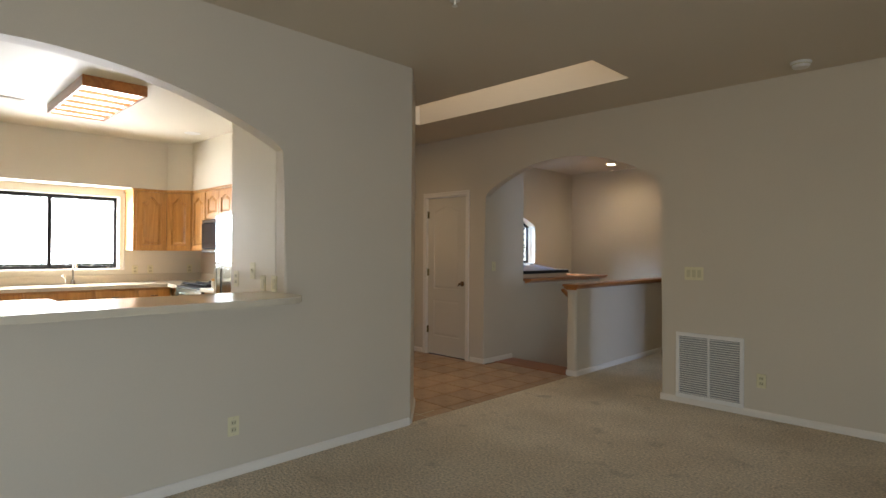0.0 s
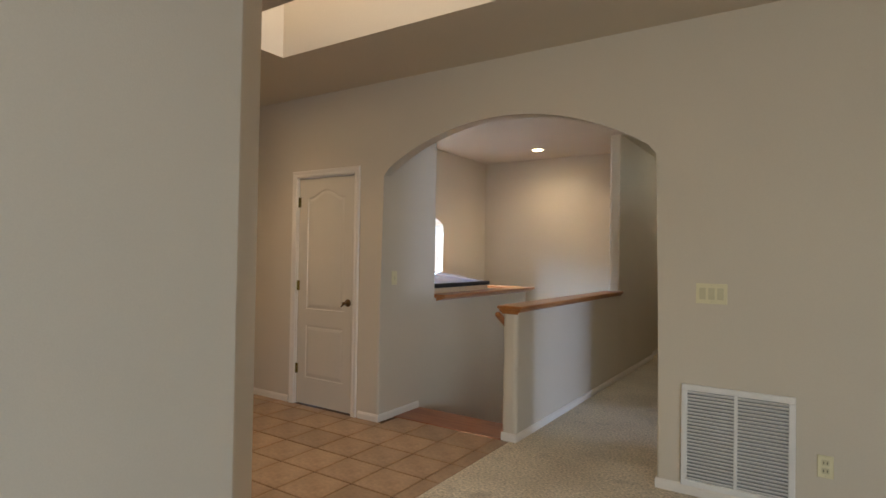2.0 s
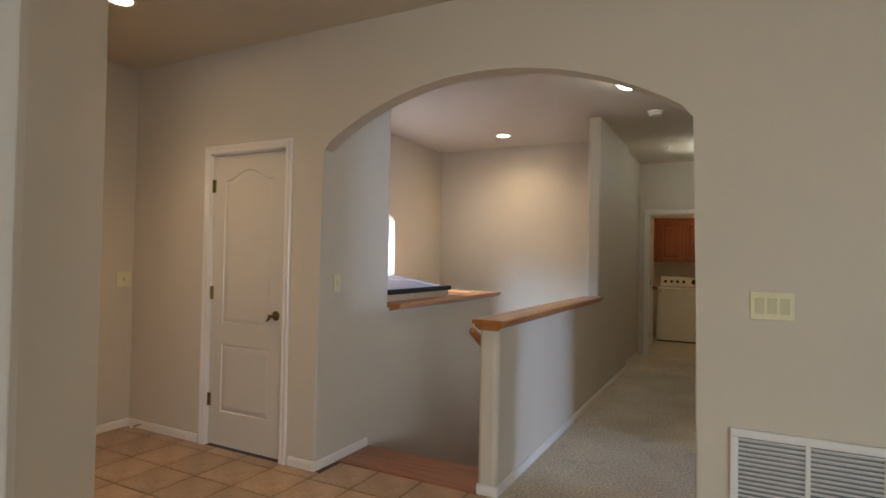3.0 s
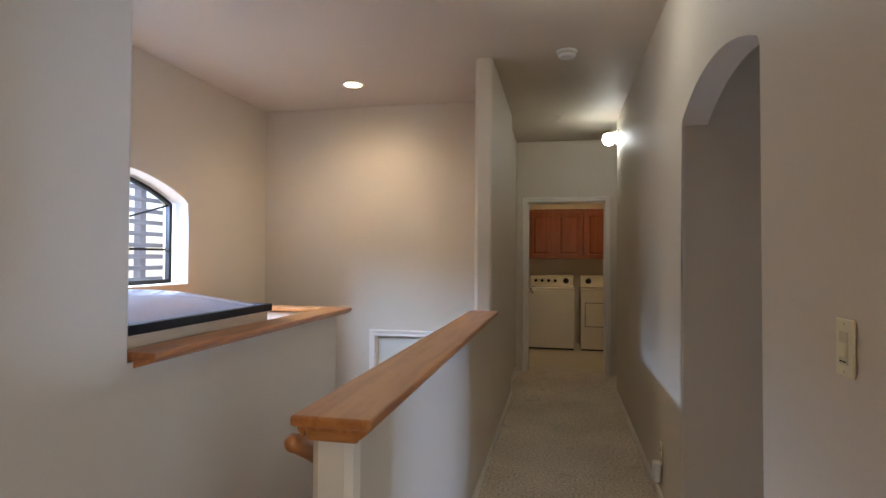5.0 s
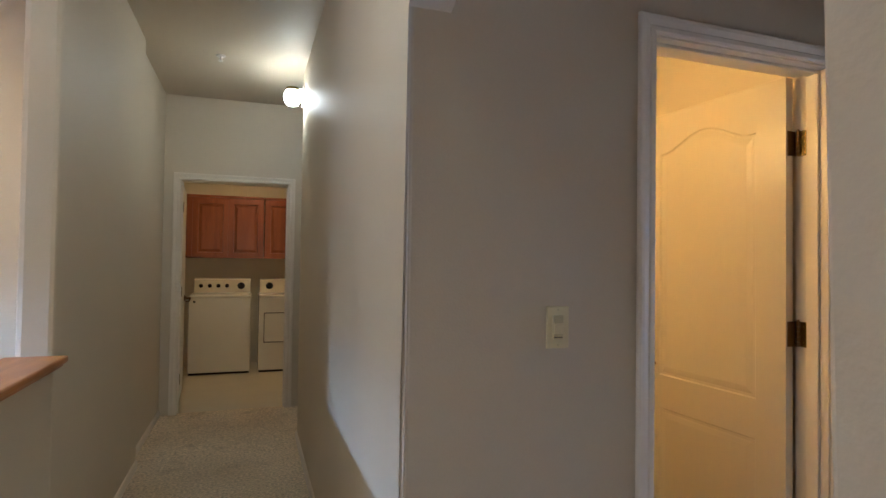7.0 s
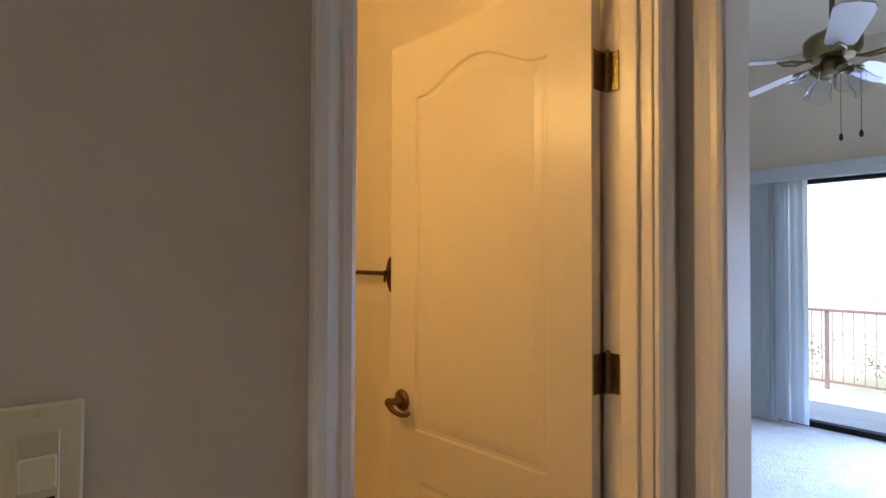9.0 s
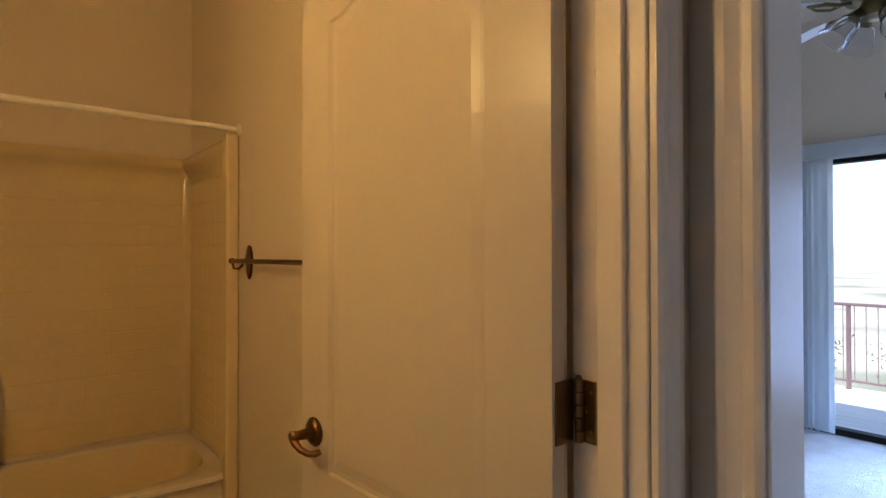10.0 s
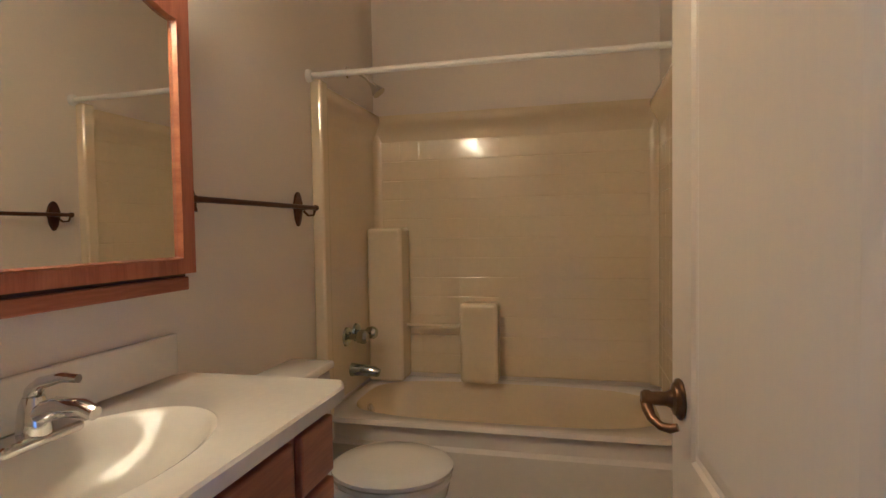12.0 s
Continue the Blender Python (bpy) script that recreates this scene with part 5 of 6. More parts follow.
def oval(cx, cy, rx, ry, z, n=56, p=0.55):
    r = []
    for q in range(n):
        a = 2 * math.pi * (q + 0.5) / n
        ca, sa = math.cos(a), math.sin(a)
        r.append((cx + rx * math.copysign(abs(ca) ** p, ca), cy + ry * math.copysign(abs(sa) ** p, sa), z))
    return r


def rect_ring(x0, x1, y0, y1, z, n=56):
    cx, cy, rx, ry = (x0 + x1) / 2, (y0 + y1) / 2, (x1 - x0) / 2, (y1 - y0) / 2
    r = []
    for q in range(n):
        a = 2 * math.pi * (q + 0.5) / n
        ca, sa = math.cos(a), math.sin(a)
        k = 1 / max(abs(ca), abs(sa))
        r.append((cx + rx * ca * k, cy + ry * sa * k, z))
    return r


RIM = 0.40
b = bmesh.new()
cx, cy = (tx0 + tx1) / 2, (ty0 + ty1) / 2 + 0.01
loops(b, [rect_ring(tx0, tx1, ty0, ty1, RIM - 0.02), rect_ring(tx0 + 0.008, tx1 - 0.008, ty0 + 0.008, ty1 - 0.008, RIM),
          oval(cx, cy, 0.705, 0.318, RIM), oval(cx, cy, 0.692, 0.306, RIM - 0.008)], False)
part("rim", b, FIBERLIT, o, "tub rim, fibreglass lightened as if lit", True)
b = bmesh.new()
loops(b, [oval(cx, cy, 0.692, 0.306, RIM - 0.008), oval(cx, cy, 0.680, 0.297, RIM - 0.04), oval(cx, cy, 0.64, 0.268, 0.12),
          oval(cx, cy, 0.60, 0.23, 0.065), oval(cx, cy, 0.54, 0.17, 0.05), oval(cx, cy, 0.2, 0.06, 0.045)])
part("basin", b, FIBER, o, "", True)
b = bmesh.new()
prism(b, [(8.948, 0.001), (8.940, 0.10), (8.938, 0.285), (8.962, 0.298), (8.962, 0.375), (8.932, 0.381), (8.985, 0.381), (8.985, 0.001)], lambda u, v, d: (d, u, v), tx0, tx1)
part("apron", b, FIBERLIT, o)
part("overflow", lathe(bmesh.new(), [(0.034, 0), (0.034, 0.006), (0.02, 0.012)], T(-1.762, 9.30, 0.315) @ Euler((0, radians(72), 0)).to_matrix().to_4x4(), 18), CHROME, o, "chrome overflow plate", True)

o = thing("tub_surround", (-1.1, 9.6, 0.40), "cream moulded tub surround with square tile relief", "surround")
top, lip = 1.845, 1.86
TS = 0.108


def relief(name, fn, u0, u1, v0, v1, parent):
    """A panel with shallow moulded tile joints; fn(u, v, d) with d towards the room."""
    b = bmesh.new()
    nu, nv = int(round((u1 - u0) / TS)), int(round((v1 - v0) / TS))
    du, dv = (u1 - u0) / nu, (v1 - v0) / nv
    g_ = 0.0042
    us, vs = [], []
    rj = random.Random(7)
    for i in range(nu):
        us += [(u0 + i * du, 0), (u0 + i * du + g_, 1), (u0 + (i + 1) * du - g_, 1)]
    us.append((u1, 0))
    for i in range(nv):
        vs += [(v0 + i * dv, 0), (v0 + i * dv + g_, 1), (v0 + (i + 1) * dv - g_, 1)]
    vs.append((v1, 0))
    gridv = [[b.verts.new(fn(u, v, 0.012 + ((0.0012 if a else 0.0009) + rj.uniform(0, 0.0010) if c_ else 0.0))) for v, c_ in vs] for u, a in us]
    for i in range(len(us) - 1):
        for j in range(len(vs) - 1):
            b.faces.new((gridv[i][j], gridv[i + 1][j], gridv[i + 1][j + 1], gridv[i][j + 1]))
    return part(name, b, FIBER, parent)


relief("back_panel", lambda u, v, d: (u, 9.68 - d, v), BX0 + 0.05, BX1 - 0.05, 0.42, 1.70, o)
relief("east_panel", lambda u, v, d: (BX1 - d, u, v), 8.98, 9.63, 0.42, 1.70, o)
b = bmesh.new()
loops(b, [[(BX0 + 0.012, 8.98, 0.42), (BX0 + 0.012, 9.63, 0.42), (BX0 + 0.012, 9.63, 1.70), (BX0 + 0.012, 8.98, 1.70)]])
part("west_panel", b, FIBER, o)
# moulded corner fillets, coved top lip and front flanges
for sgn, xw in ((1, BX0), (-1, BX1)):
    b = bmesh.new()
    ps = [(xw + sgn * (0.012 + 0.04 * (1 - math.cos(a))), 9.668 - 0.04 * (1 - math.sin(a))) for a in [math.pi / 2 * i / 6 for i in range(7)]]
    rows = [[b.verts.new((x, y, z)) for x, y in ps] for z in (0.41, 1.84)]
    for i in range(6):
        b.faces.new((rows[0][i], rows[0][i + 1], rows[1][i + 1], rows[1][i]))
    part("corner_fillet", b, FIBER, o, "", True)
b = bmesh.new()
cove = [(0.012, 1.70), (0.016, 1.735), (0.030, 1.765), (0.050, 1.785), (0.056, 1.80), (0.056, 1.825), (0.045, 1.842), (0.010, 1.845)]
path = [(BX0, 8.955, 1, 0), (BX0, 9.68, 1, -1), (BX1, 9.68, -1, -1), (BX1, 8.955, -1, 0)]
rows = [[b.verts.new((x + nx * p, y + ny * p, z)) for x, y, nx, ny in path] for p, z in cove]
for a, c_ in zip(rows, rows[1:]):
    for k in range(3):
        b.faces.new((a[k], a[k + 1], c_[k + 1], c_[k]))
part("top_lip", b, FIBER, o, "", True)
part("front_flange", boxed(BX0 + 0.001, 8.905, 0.0, BX0 + 0.055, 8.975, 1.86, 0.012, 3), FIBER, o)
part("front_flange", boxed(BX1 - 0.055, 8.905, 0.0, BX1 - 0.001, 8.975, 1.86, 0.012, 3), FIBER, o)
part("tall_shelf_column", boxed(BX0 + 0.014, 9.50, 0.405, BX0 + 0.205, 9.667, 1.225, 0.02, 3), FIBER, o)
part("short_shelf_column", boxed(-1.355, 9.545, 0.405, -1.155, 9.667, 0.825, 0.02, 3), FIBER, o)
part("grab_bar", sweep(bmesh.new(), [(BX0 + 0.20, 9.59, 0.70), (-1.35, 9.59, 0.70)], 0.011), FIBER, o, "", True)
# shower fittings
o = thing("shower_head", (BX0, 9.32, 1.95), "chrome shower head on a bent arm", "shower head")
part("flange", lathe(bmesh.new(), [(0.03, 0), (0.026, 0.008), (0.012, 0.012)], T(BX0 + 0.001, 9.32, 2.0) @ FACE_E), CHROME, o, "", True)
part("arm", sweep(bmesh.new(), [(BX0 + 0.005, 9.32, 2.0), (BX0 + 0.05, 9.32, 1.998), (BX0 + 0.10, 9.32, 1.965), (BX0 + 0.125, 9.32, 1.935)], 0.009), CHROME, o, "", True)
m_ = T(BX0 + 0.125, 9.32, 1.94) @ Euler((0, radians(142), 0)).to_matrix().to_4x4()
part("head", lathe(bmesh.new(), [(0.013, 0), (0.016, 0.02), (0.020, 0.03), (0.033, 0.055), (0.034, 0.068), (0.026, 0.070)], m_), CHROME, o, "", True)
for y in (9.21, 9.33):
    o = thing("tap_handle", (BX0, y, 0.70), "chrome shower valve handle", "faucet", "shower valve handles")
    part("escutcheon", lathe(bmesh.new(), [(0.047, 0), (0.044, 0.010), (0.018, 0.020)], T(BX0 + 0.013, y, 0.70) @ FACE_E, 18), STEEL, o, "", True)
    part("knob", lathe(bmesh.new(), [(0.014, 0.0), (0.014, 0.035), (0.028, 0.045), (0.033, 0.078), (0.022, 0.094)], T(BX0 + 0.03, y, 0.70) @ FACE_E, 12), STEEL, o, "", True)
o = thing("tub_spout", (BX0, 9.27, 0.52), "chrome tub spout on the west panel", "faucet")
part("spout", sweep(bmesh.new(), [(BX0 + 0.013, 9.27, 0.525), (BX0 + 0.06, 9.27, 0.525), (BX0 + 0.13, 9.27, 0.52), (BX0 + 0.155, 9.27, 0.512)], [0.034, 0.028, 0.026, 0.020], 16), STEEL, o, "", True)
# curtain rod
o = thing("curtain_rod", (-1.1, 8.90, 1.87), "white shower curtain rod between the walls", "curtain rod")
part("rod", cyl(bmesh.new(), (BX0 + 0.01, 8.895, 1.872), (BX1 - 0.01, 8.895, 1.872), 0.0125, n=18), WHITEP, o, "", True)
for x, m in ((BX0 + 0.001, FACE_E), (BX1 - 0.001, FACE_W)):
    part("end_cup", lathe(bmesh.new(), [(0.027, 0), (0.026, 0.012), (0.018, 0.02)], T(x, 8.895, 1.872) @ m), WHITEP, o, "", True)


def towel_bar(x, s, y0, y1, z, label):
    """A bar on two arms that curl up from shield-shaped plates on the wall x, facing sign s."""
    o = thing("towel_bar", (x, (y0 + y1) / 2, z), label, "towel bar", "bathroom towel bars")
    for y, e in ((y0, -1), (y1, 1)):
        b = bmesh.new()
        pts = [(0.033 * math.sin(a) * (1.0 if math.cos(a) > -0.3 else 0.8), 0.070 * math.cos(a)) for a in [2 * math.pi * i / 20 for i in range(20)]]
        prism(b, [(y + u, z + v - 0.005) for u, v in pts], lambda u, v, d: (x + s * d, u, v), 0.001, 0.011, 0.003, None, 2)
        p = part("mount_plate", b, BRONZE, o, "", True)
        part("post", cyl(bmesh.new(), (x + s * 0.008, y, z), (x + s * 0.062, y, z), 0.011, 0.008), BRONZE, p, "", True)
        part("curl", sweep(bmesh.new(), [(x + s * 0.030, y, z - 0.012), (x + s * 0.045, y + e * 0.012, z - 0.032), (x + s * 0.058, y + e * 0.032, z - 0.030), (x + s * 0.062, y + e * 0.040, z - 0.006)], 0.005), BRONZE, p, "", True)
    part("bar", cyl(bmesh.new(), (x + s * 0.062, y0 - 0.042, z), (x + s * 0.062, y1 + 0.042, z), 0.009, n=14), BRONZE, o, "", True)
    for y in (y0 - 0.044, y1 + 0.044):
        part("finial", lathe(bmesh.new(), [(0.004, -0.012), (0.012, -0.006), (0.012, 0.006), (0.004, 0.012)], T(x + s * 0.062, y, z) @ FACE_S, 12), BRONZE, o, "", True)


towel_bar(BX1, -1, 8.08, 8.772, 1.31, "aged bronze towel bar on the cream wall behind the door")
towel_bar(BX0, 1, 8.11, 8.772, 1.31, "aged bronze towel bar above the toilet")

# vanity
VX = -1.330
o = thing("vanity_cabinet", (-1.6, 7.53, 0), "red-stained oak vanity with drawers", "cabinet")
b = boxed(-1.412, 7.03, 0.09, -1.392, 8.035, 0.784, 0.002, 1)
box(b, BX0 + 0.003, 8.015, 0.09, -1.412, 8.035, 0.784, 0.002, 1)
box(b, BX0 + 0.003, 7.03, 0.09, -1.412, 7.05, 0.784, 0.002, 1)
box(b, BX0 + 0.003, 7.05, 0.09, -1.412, 8.015, 0.11)
part("carcass", b, OAK_RED, o)
part("toe_kick", boxed(BX0 + 0.003, 7.04, 0.001, -1.45, 8.03, 0.09), GAPSHADE, o)
for z0, z1 in ((0.60, 0.745), (0.42, 0.585), (0.24, 0.405), (0.105, 0.225)):
    d_ = part("drawer_front", boxed(-1.390, 7.855, z0, -1.368, 8.022, z1, 0.006, 2), OAK_REDY, o)
for y0, y1 in ((7.06, 7.44), (7.46, 7.82)):
    part("drawer_front", boxed(-1.390, y0, 0.60, -1.368, y1, 0.745, 0.006, 2), OAK_REDY, o)
    shaker(o, y0, y1, 0.11, 0.58, -1.391, OAK_RED, 1, 0.055, 0.0, True)
o = thing("washbasin", (-1.6, 7.53, 0.775), "cream cultured-marble vanity top with moulded oval basin", "sink")
vx0, vx1, vy0, vy1 = BX0 + 0.002, VX, 7.012, 8.065
scx, scy = -1.600, 7.47
b = bmesh.new()
loops(b, [rect_ring(vx0, vx1, vy0, vy1, 0.774), rect_ring(vx0, vx1, vy0, vy1, 0.804), rect_ring(vx0 + 0.004, vx1 - 0.005, vy0 + 0.004, vy1 - 0.005, 0.810),
          oval(scx, scy, 0.198, 0.318, 0.8105, p=1.0), oval(scx, scy, 0.190, 0.308, 0.8145, p=1.0), oval(scx, scy, 0.178, 0.292, 0.808, p=1.0), oval(scx, scy, 0.160, 0.255, 0.765, p=1.0), oval(scx, scy, 0.12, 0.19, 0.715, p=1.0),
          oval(scx, scy, 0.05, 0.07, 0.69, p=1.0), oval(scx, scy, 0.02, 0.02, 0.688, p=1.0)])
part("counter_and_basin", b, MARBLE, o, "", True)
part("backsplash", boxed(vx0, vy0 + 0.001, 0.812, vx0 + 0.022, 8.035, 0.925, 0.006, 3), MARBLE, o)
o.location.z += 0.012
part("drain", lathe(bmesh.new(), [(0.022, 0), (0.020, 0.004), (0.008, 0.006)], T(scx, scy, 0.6885)), CHROME, o, "", True)
o = thing("basin_faucet", (-1.78, 7.47, 0.81), "chrome single-lever basin faucet", "faucet")
part("deck_plate", boxed(-1.815, 7.385, 0.8115, -1.755, 7.555, 0.835, 0.010, 3), CHROME, o)
part("body", lathe(bmesh.new(), [(0.030, 0), (0.028, 0.03), (0.024, 0.055), (0.018, 0.07)], T(-1.785, 7.47, 0.832)), CHROME, o, "", True)
part("spout", sweep(bmesh.new(), [(-1.785, 7.47, 0.865), (-1.73, 7.47, 0.885), (-1.67, 7.47, 0.888), (-1.645, 7.47, 0.878)], [0.022, 0.019, 0.016, 0.014], 14), CHROME, o, "", True)
part("lever", sweep(bmesh.new(), [(-1.788, 7.47, 0.895), (-1.785, 7.47, 0.910), (-1.765, 7.47, 0.928), (-1.715, 7.47, 0.941), (-1.68, 7.47, 0.940)], [0.016, 0.015, 0.012, 0.010, 0.008], 12), CHROME, o, "", True)

o.location += Vector((0.04, 0.065, 0.012))

# medicine cabinet with mirror doors
o = thing("medicine_cabinet", (-1.8, 7.5, 1.06), "oak-framed medicine cabinet with mirror doors", "cabinet")
mx = -1.765
part("case", boxed(BX0 + 0.002, 7.02, 1.062, mx - 0.022, 8.005, 1.90, 0.003, 1), OAK_RED, o)
part("face_rail", boxed(mx - 0.021, 7.02, 1.062, mx - 0.006, 8.008, 1.098, 0.004, 2), OAK_REDY, o)
# Dark strip paints in the shade between rail and doors.
part("rail_gap", boxed(mx - 0.0215, 7.02, 1.0985, mx - 0.012, 8.0, 1.108), GAPSHADE, o)


def mirror_door(y0, y1, z0, z1, view_skew=0.0):
    st, n = 0.045, 20
    outer = [(y0, z0), (y1, z0)] + [(y1 + (y0 - y1) * i / n, z1) for i in range(n + 1)]
    inn = [(y0 + st, z0 + 0.038), (y1 - st, z0 + 0.038)]
    for i in range(n + 1):
        k = i / n
        inn.append((y1 - st + (y0 - y1 + 2 * st) * k, z1 - 0.135 + 0.085 * (0.5 - 0.5 * math.cos(2 * math.pi * k))))
    b = bmesh.new()
    def at(d, pts):
        return [(mx + d + view_skew * (u - y0), u, v) for u, v in pts]
    loops(b, [at(-0.02, outer), at(0, outer), at(0, inn), at(-0.012, inn)], False)
    d = part("door_frame", b, OAK_RED, o)
    b = bmesh.new()
    ym, zm = (y0 + y1) / 2, (z0 + z1) / 2
    lip = [(u + (ym - u) * 0.03, v + (zm - v) * 0.02) for u, v in inn]
    loops(b, [at(-0.002, inn), at(0.0025, [(u + (p - u) * 0.5, v + (q - v) * 0.5) for (u, v), (p, q) in zip(inn, lip)]), at(-0.011, lip)], False)
    part("inner_bead", b, OAK_X, d, "paler oak bead round the mirror")
    b = bmesh.new()
    loops(b, [at(-0.0115, inn)])
    part("mirror", b, MIRROR, d, "silvered mirror")


# Skewed outward so the reflection fits the camera's view.
mirror_door(7.405, 8.012, 1.108, 1.90, 0.021)
mirror_door(7.03, 7.400, 1.108, 1.90)
# vanity light bar above
o = thing("vanity_light", (BX0, 7.5, 2.05), "brass vanity light bar with warm globes", "wall lamp")
part("bar", boxed(BX0 + 0.001, 7.05, 1.945, BX0 + 0.10, 7.85, 2.045, 0.010, 3), BRASS, o)
for i in range(6):
    y = 7.11 + i * 0.136
    part("bulb", lathe(bmesh.new(), [(0.014, 0), (0.018, 0.02), (0.040, 0.05), (0.046, 0.075), (0.038, 0.105), (0.006, 0.120)], T(BX0 + 0.10, y, 1.995) @ FACE_E, 18), BATHBULB, o, "glowing globe bulb", True)

# toilet
o = thing("toilet", (-1.5, 8.48, 0), "white porcelain toilet with closed lid", "toilet")
part("tank", boxed(BX0 + 0.012, 8.29, 0.37, BX0 + 0.185, 8.67, 0.685, 0.02, 4), PORCELAIN, o, "", True)
part("tank_lid", boxed(BX0 + 0.006, 8.28, 0.686, BX0 + 0.197, 8.68, 0.718, 0.012, 3), PORCELAIN, o, "", True)
bcx = -1.375


def bowl(z, f, w_, back=0.0):
    r = []
    for q in range(40):
        a = 2 * math.pi * q / 40
        ca, sa = math.cos(a), math.sin(a)
        ln = f if ca > 0 else f * 0.95 + back
        r.append((bcx + ln * ca, 8.485 + w_ * sa, z))
    return r


b = bmesh.new()
loops(b, [bowl(0.001, 0.12, 0.11, 0.1), bowl(0.02, 0.125, 0.115, 0.1), bowl(0.15, 0.11, 0.10, 0.1), bowl(0.25, 0.15, 0.135, 0.08), bowl(0.33, 0.195, 0.17, 0.06), bowl(0.375, 0.205, 0.182, 0.05), bowl(0.385, 0.20, 0.178, 0.05)])
part("bowl", b, PORCELAIN, o, "", True)
b = bmesh.new()
loops(b, [bowl(0.386, 0.20, 0.178), bowl(0.388, 0.21, 0.188), bowl(0.402, 0.212, 0.19), bowl(0.404, 0.205, 0.182)])
part("seat", b, PORCELAIN, o, "", True)
b = bmesh.new()
loops(b, [bowl(0.405, 0.208, 0.186), bowl(0.408, 0.214, 0.192), bowl(0.420, 0.214, 0.192), bowl(0.427, 0.20, 0.178), bowl(0.430, 0.12, 0.10)])
part("lid", b, PORCELAIN, o, "", True)
part("flush_lever", sweep(bmesh.new(), [(BX0 + 0.184, 8.34, 0.64), (BX0 + 0.205, 8.34, 0.64), (BX0 + 0.208, 8.40, 0.632)], 0.006), CHROME, o, "", True)

# ---- bedroom ----
o = thing("ceiling_fan", (1.5, 7.12, 3.1), "brass ceiling fan with white blades and tulip shades", "ceiling fan")
FX, FY, FZ = 1.5, 7.115, 2.345
part("canopy", lathe(bmesh.new(), [(0.02, -0.07), (0.05, -0.05), (0.068, -0.01), (0.07, 0.0)], T(FX, FY, 3.099)), FANBRASS, o, "", True)
part("downrod", cyl(bmesh.new(), (FX, FY, FZ + 0.09), (FX, FY, 3.05), 0.012), FANBRASS, o, "", True)
part("motor", lathe(bmesh.new(), [(0.06, -0.055), (0.10, -0.05), (0.118, -0.02), (0.12, 0.03), (0.10, 0.055), (0.05, 0.075), (0.02, 0.10)], T(FX, FY, FZ + 0.03), 32), FANBRASS, o, "", True)
part("switch_housing", lathe(bmesh.new(), [(0.03, -0.13), (0.055, -0.12), (0.06, -0.08), (0.045, -0.055)], T(FX, FY, FZ + 0.03)), FANBRASS, o, "", True)
for i in range(5):
    a = radians(58 + 72 * i)
    m = T(FX, FY, FZ - 0.030) @ Euler((0, 0, a)).to_matrix().to_4x4()
    irn = part("blade_iron", sweep(bmesh.new(), [m @ Vector((0.09, 0, 0.0)), m @ Vector((0.14, 0.02, -0.012)), m @ Vector((0.19, 0.028, -0.008)), m @ Vector((0.24, 0, 0.0))], 0.008), FANBRASS, o, "", True)
    part("iron_scroll", sweep(bmesh.new(), [m @ Vector((0.12, 0, -0.006)), m @ Vector((0.15, -0.025, -0.012)), m @ Vector((0.20, -0.028, -0.008)), m @ Vector((0.24, 0, 0.0))], 0.006), FANBRASS, irn, "", True)
    b = bmesh.new()
    tilt = Euler((radians(-11), 0, 0)).to_matrix().to_4x4()
    prism(b, [(0.20, -0.05), (0.24, -0.06), (0.60, -0.072), (0.655, -0.055), (0.67, 0.0), (0.655, 0.055), (0.60, 0.072), (0.24, 0.06), (0.20, 0.05)], lambda u, v, d: m @ tilt @ Vector((u, v, d)), 0.002, 0.009)
    part("blade", b, BLADE, o, "pale fan blade")
for i in range(4):
    a = radians(40 + 90 * i)
    q = T(FX + 0.065 * math.cos(a), FY + 0.065 * math.sin(a), FZ - 0.075) @ Euler((0, 0, a)).to_matrix().to_4x4() @ Euler((0, radians(138), 0)).to_matrix().to_4x4()
    h = part("lamp_holder", lathe(bmesh.new(), [(0.012, -0.03), (0.020, 0.0), (0.022, 0.025), (0.015, 0.028)], q, 14), FANBRASS, o, "", True)
    b = bmesh.new()
    prof = [(0.022, 0.018), (0.040, 0.04), (0.046, 0.07), (0.050, 0.10), (0.064, 0.13), (0.062, 0.13), (0.046, 0.10), (0.042, 0.07), (0.036, 0.042), (0.018, 0.022)]
    lathe(b, prof, q, 20)
    part("tulip_shade", b, FROST, h, "clear ribbed glass shade", True)
for dx, dy, L in ((-0.015, -0.035, 0.30), (0.04, -0.10, 0.285)):
    ch = part("pull_chain", cyl(bmesh.new(), (FX + dx, FY + dy, FZ - 0.09 - L), (FX + dx, FY + dy, FZ - 0.09), 0.0018, n=6), FANBRASS, o)
    part("pull", lathe(bmesh.new(), [(0.003, -0.035), (0.009, -0.025), (0.008, -0.008), (0.003, 0.0)], T(FX + dx, FY + dy, FZ - 0.088 - L), 10), BLACKM, ch, "", True)

o = tagged(thing("sliding_door", (3.7, 7.4, 0), "black-framed sliding glass door to the deck", "door"), kind="structure")
b = bmesh.new()
for a in ((6.2, 2.0, 8.12, 2.055), (6.2, 0.003, 8.12, 0.05), (8.07, 0.05, 8.12, 2.0), (6.2, 0.05, 6.25, 2.0)):
    box(b, 3.66, a[0], a[1], 3.74, a[2], a[3], 0.003, 1)
part("door_frame", b, BLACKM, o)
part("meeting_stile", boxed(3.675, 7.20, 0.05, 3.72, 7.26, 2.0), BLACKM, o)
for a, c_ in ((6.25, 7.20), (7.26, 8.07)):
    p = part("pane", boxed(3.695, a, 0.05, 3.70, c_, 2.0), GLASS, o)
    p.visible_shadow = False
o = thing("vertical_blind", (3.55, 8.3, 0), "white vinyl vertical blinds stacked open under a valance", "blinds")
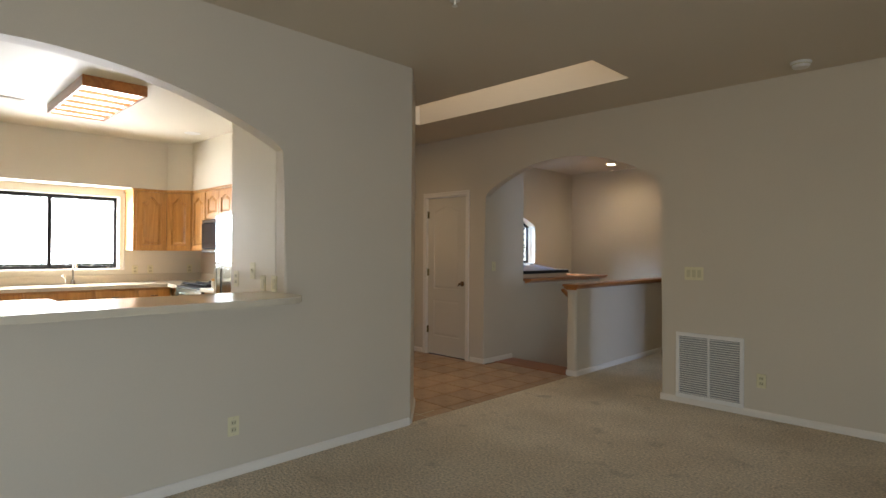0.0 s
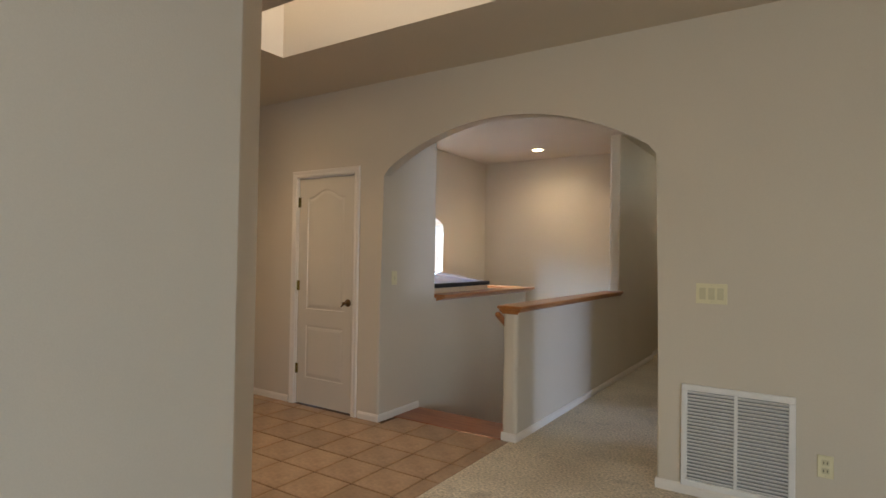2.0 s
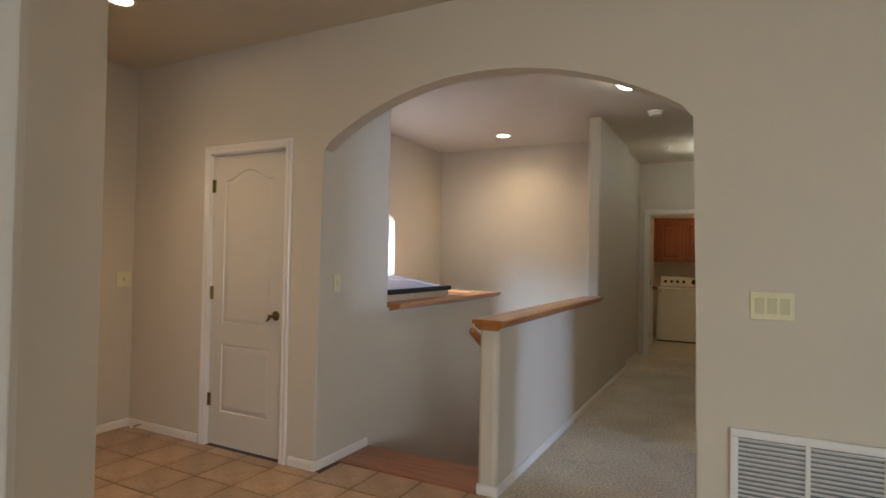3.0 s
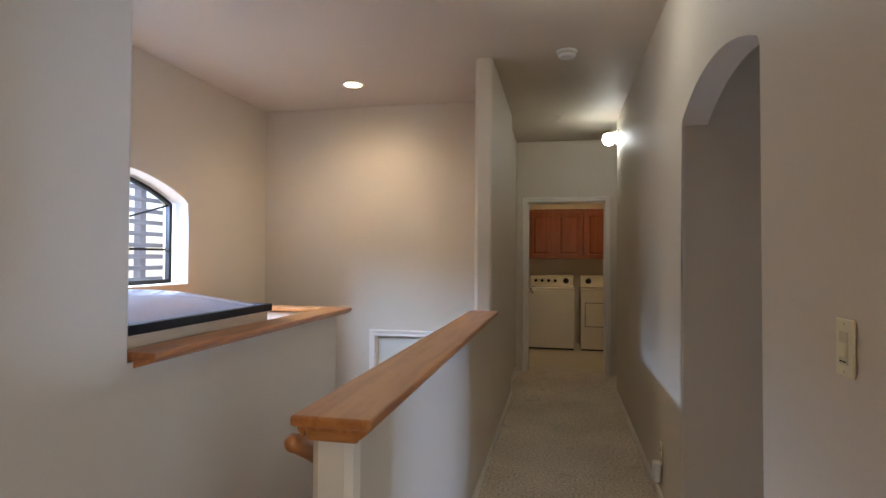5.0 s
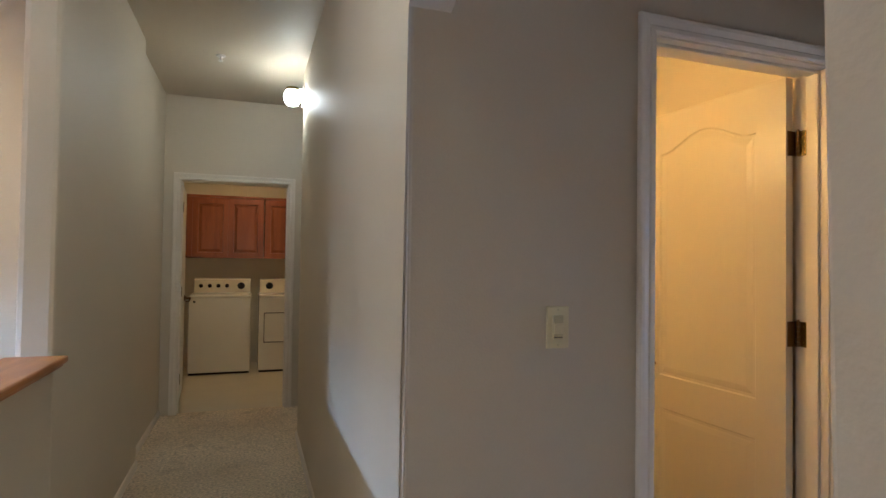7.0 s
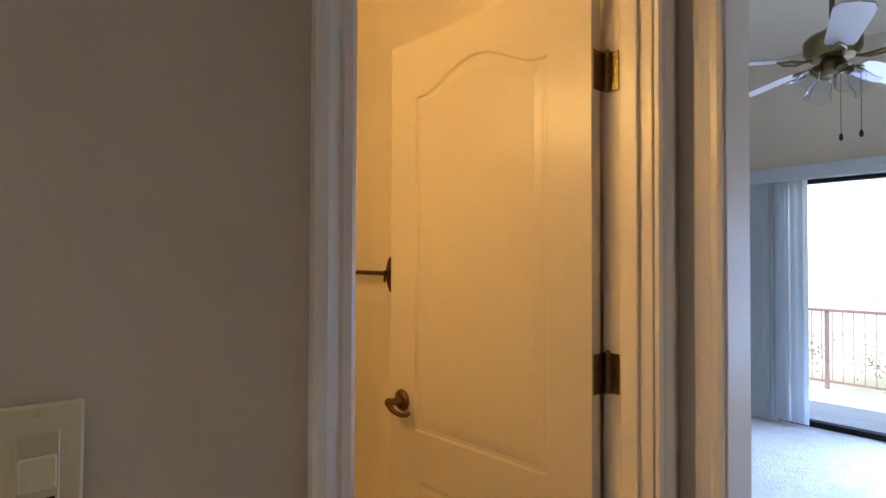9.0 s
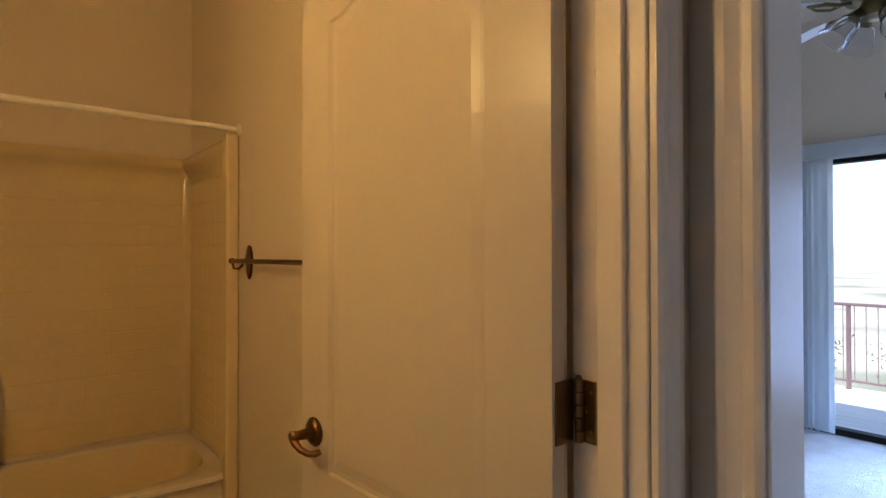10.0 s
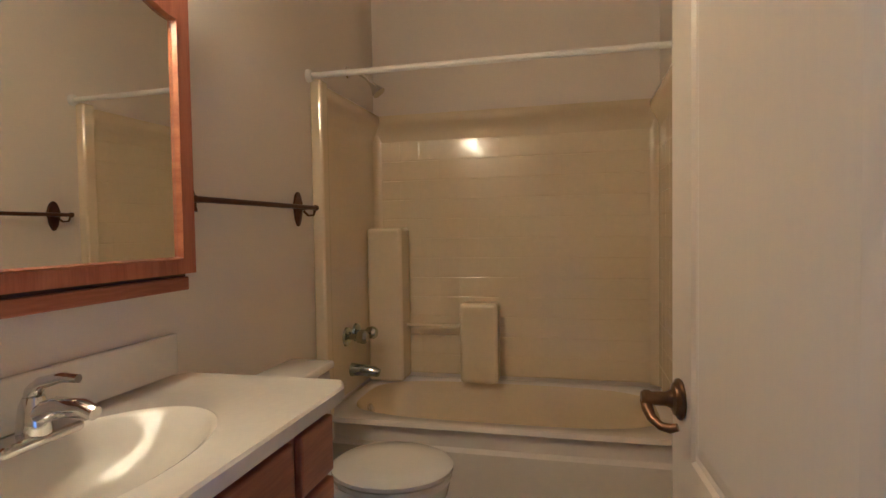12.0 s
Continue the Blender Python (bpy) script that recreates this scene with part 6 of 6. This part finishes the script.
part("valance", boxed(3.54, 6.1, 2.03, 3.648, 8.55, 2.145, 0.006, 2), BLIND, o)
rs = random.Random(4)
for i in range(13):
    y = 7.99 + i * 0.040
    m = T(3.595, y, 0) @ Euler((0, 0, radians(56 + rs.uniform(-20, 20)))).to_matrix().to_4x4()
    b = bmesh.new()
    pr = [(-0.045, 0.0), (-0.022, 0.006), (0.0, 0.008), (0.022, 0.006), (0.045, 0.0), (0.022, 0.0045), (0.0, 0.0065), (-0.022, 0.0045)]
    prism(b, pr, lambda u, v, d: m @ Vector((u, v, d)), 0.03, 2.028)
    part("vane", b, BLIND, o, "", True)
for y, turn_ in ((7.945, 70), (7.905, 62)):
    m = T(3.595, y, 0) @ Euler((0, 0, radians(turn_))).to_matrix().to_4x4()
    b = bmesh.new()
    prism(b, pr, lambda u, v, d: m @ Vector((u, v, d)), 0.03, 2.028)
    part("vane", b, BLIND, o, "", True)

# ---- outside ----
o = thing("deck", (5.2, 7.5, -0.1), "timber deck outside the bedroom, lightened as if overexposed", "deck")
part("frame", boxed(3.78, 4.0, -0.34, 6.7, 13.2, -0.11), SLATM, o)
for i in range(20):
    x = 3.785 + i * 0.146
    part("board", boxed(x, 4.0, -0.108, x + 0.14, 13.2, -0.07, 0.004, 1), DECK, o)
for y in (4.1, 8.5, 13.0):
    part("leg", boxed(6.45, y, -1.5, 6.58, y + 0.12, -0.34), SLATM, o)
o.location.z -= 0.17
o = thing("deck_railing", (6.55, 8.5, -0.07), "brown iron railing along the deck edge", "railing")
part("top_rail", boxed(6.53, 4.1, 0.90, 6.59, 13.1, 0.935, 0.006, 2), RAILM, o)
part("bottom_rail", boxed(6.545, 4.1, 0.02, 6.575, 13.1, 0.045), RAILM, o)
for i in range(7):
    part("post", boxed(6.54, 4.1 + i * 1.49, -0.069, 6.58, 4.14 + i * 1.49, 0.90), RAILM, o)
for i in range(80):
    y = 4.2 + i * 0.111
    part("baluster", boxed(6.556, y, 0.045, 6.564, y + 0.008, 0.90), RAILM, o)
o.location.z -= 0.17


def shrub(at, size, n, label, seed, tall=1.0):
    """A loose desert shrub: forked stems and many small separate leaves."""
    r = random.Random(seed)
    o = thing("tree", at, label, "tree")
    st, lv = bmesh.new(), bmesh.new()
    tips = []
    for i in range(14):
        a, e = r.uniform(0, 6.28), r.uniform(0.5, 1.3)
        p = Vector(at)
        pts, d = [p.copy()], Vector((math.cos(a) * math.cos(e), math.sin(a) * math.cos(e), math.sin(e) * tall))
        for k in range(6):
            d = (d + Vector((r.uniform(-.3, .3), r.uniform(-.3, .3), r.uniform(-.1, .25)))).normalized()
            p = p + d * size * 0.2
            pts.append(p.copy())
            if k > 1:
                tips.append(p.copy())
        sweep(st, pts, [size * 0.022 * (1 - k / 7.5) for k in range(7)], 5)
    part("trunk", st, BARK, o)
    for i in range(n):
        c = r.choice(tips) + Vector((r.gauss(0, 1), r.gauss(0, 1), r.gauss(0, 0.8))) * size * 0.10
        u = Vector((r.gauss(0, 1), r.gauss(0, 1), r.gauss(0, 1))).normalized()
        v = u.orthogonal().normalized()
        s = size * r.uniform(0.018, 0.034)
        q = [c - u * s, c + v * s * 0.4, c + u * s, c - v * s * 0.4]
        lv.faces.new([lv.verts.new(x) for x in q])
    part("crown", lv, LEAF, o)


shrub((10.5, 11.2, -1.5), 1.5, 3600, "sparse grey-green shrub beyond the deck", 3)
shrub((11.5, 8.0, -1.5), 1.4, 3600, "sparse grey-green shrub beyond the deck", 5)
shrub((12.5, 14.5, -1.5), 1.7, 3600, "tall sparse desert shrub beyond the deck", 8)
shrub((-13.0, 1.9, -1.5), 4.4, 3600, "olive tree outside the kitchen window", 11, 1.6)

# ---- floor tiles ----
P = 0.305
jx, jy = -3.47, 5.286
rt = random.Random(2)
meshes = {}


def tile_mesh(w_, d_):
    k = (round(w_, 3), round(d_, 3))
    if k not in meshes:
        b = boxed(0, 0, -0.012, w_, d_, 0, 0.003, 1)
        me = bpy.data.meshes.new("tile")
        b.to_mesh(me)
        b.free()
        me.materials.append(TILE_M)
        meshes[k] = me
    return meshes[k]


TILE_M = TILE.copy()
nt = TILE_M.node_tree
oi = nt.nodes.new("ShaderNodeObjectInfo")
hs = nt.nodes.new("ShaderNodeHueSaturation")
mr = nt.nodes.new("ShaderNodeMapRange")
mr.inputs["To Min"].default_value, mr.inputs["To Max"].default_value = 0.86, 1.12
nt.links.new(oi.outputs["Random"], mr.inputs["Value"])
nt.links.new(mr.outputs[0], hs.inputs["Value"])
pb = nt.nodes["Principled BSDF"]
src = pb.inputs["Base Color"].links[0].from_socket
nt.links.new(src, hs.inputs["Color"])
nt.links.new(hs.outputs[0], pb.inputs["Base Color"])
for i in range(-9, 2):
    x0, x1 = jx + i * P + 0.0045, jx + (i + 1) * P - 0.0045
    x1c = min(x1, -3.053)
    x0c = max(x0, -5.963)
    if x1c - x0c < 0.03:
        continue
    for j in range(1, 9):
        y1, y0 = jy - (j - 1) * P - 0.0045, jy - j * P + 0.0045
        low = 3.332 if x1c < -3.42 else 2.96
        y0c = max(y0, low)
        if y1 - y0c < 0.03 or (x0c < -4.12 and y0c > 5.08):
            continue
        y1c = min(y1, 5.083) if x0c < -4.2 else y1
        t_ = new("tile", tile_mesh(x1c - x0c, y1c - y0c))
        t_.parent = floor_foyer
        t_.location = (x0c, y0c, 0.0015 + rt.uniform(-0.0006, 0.0006))
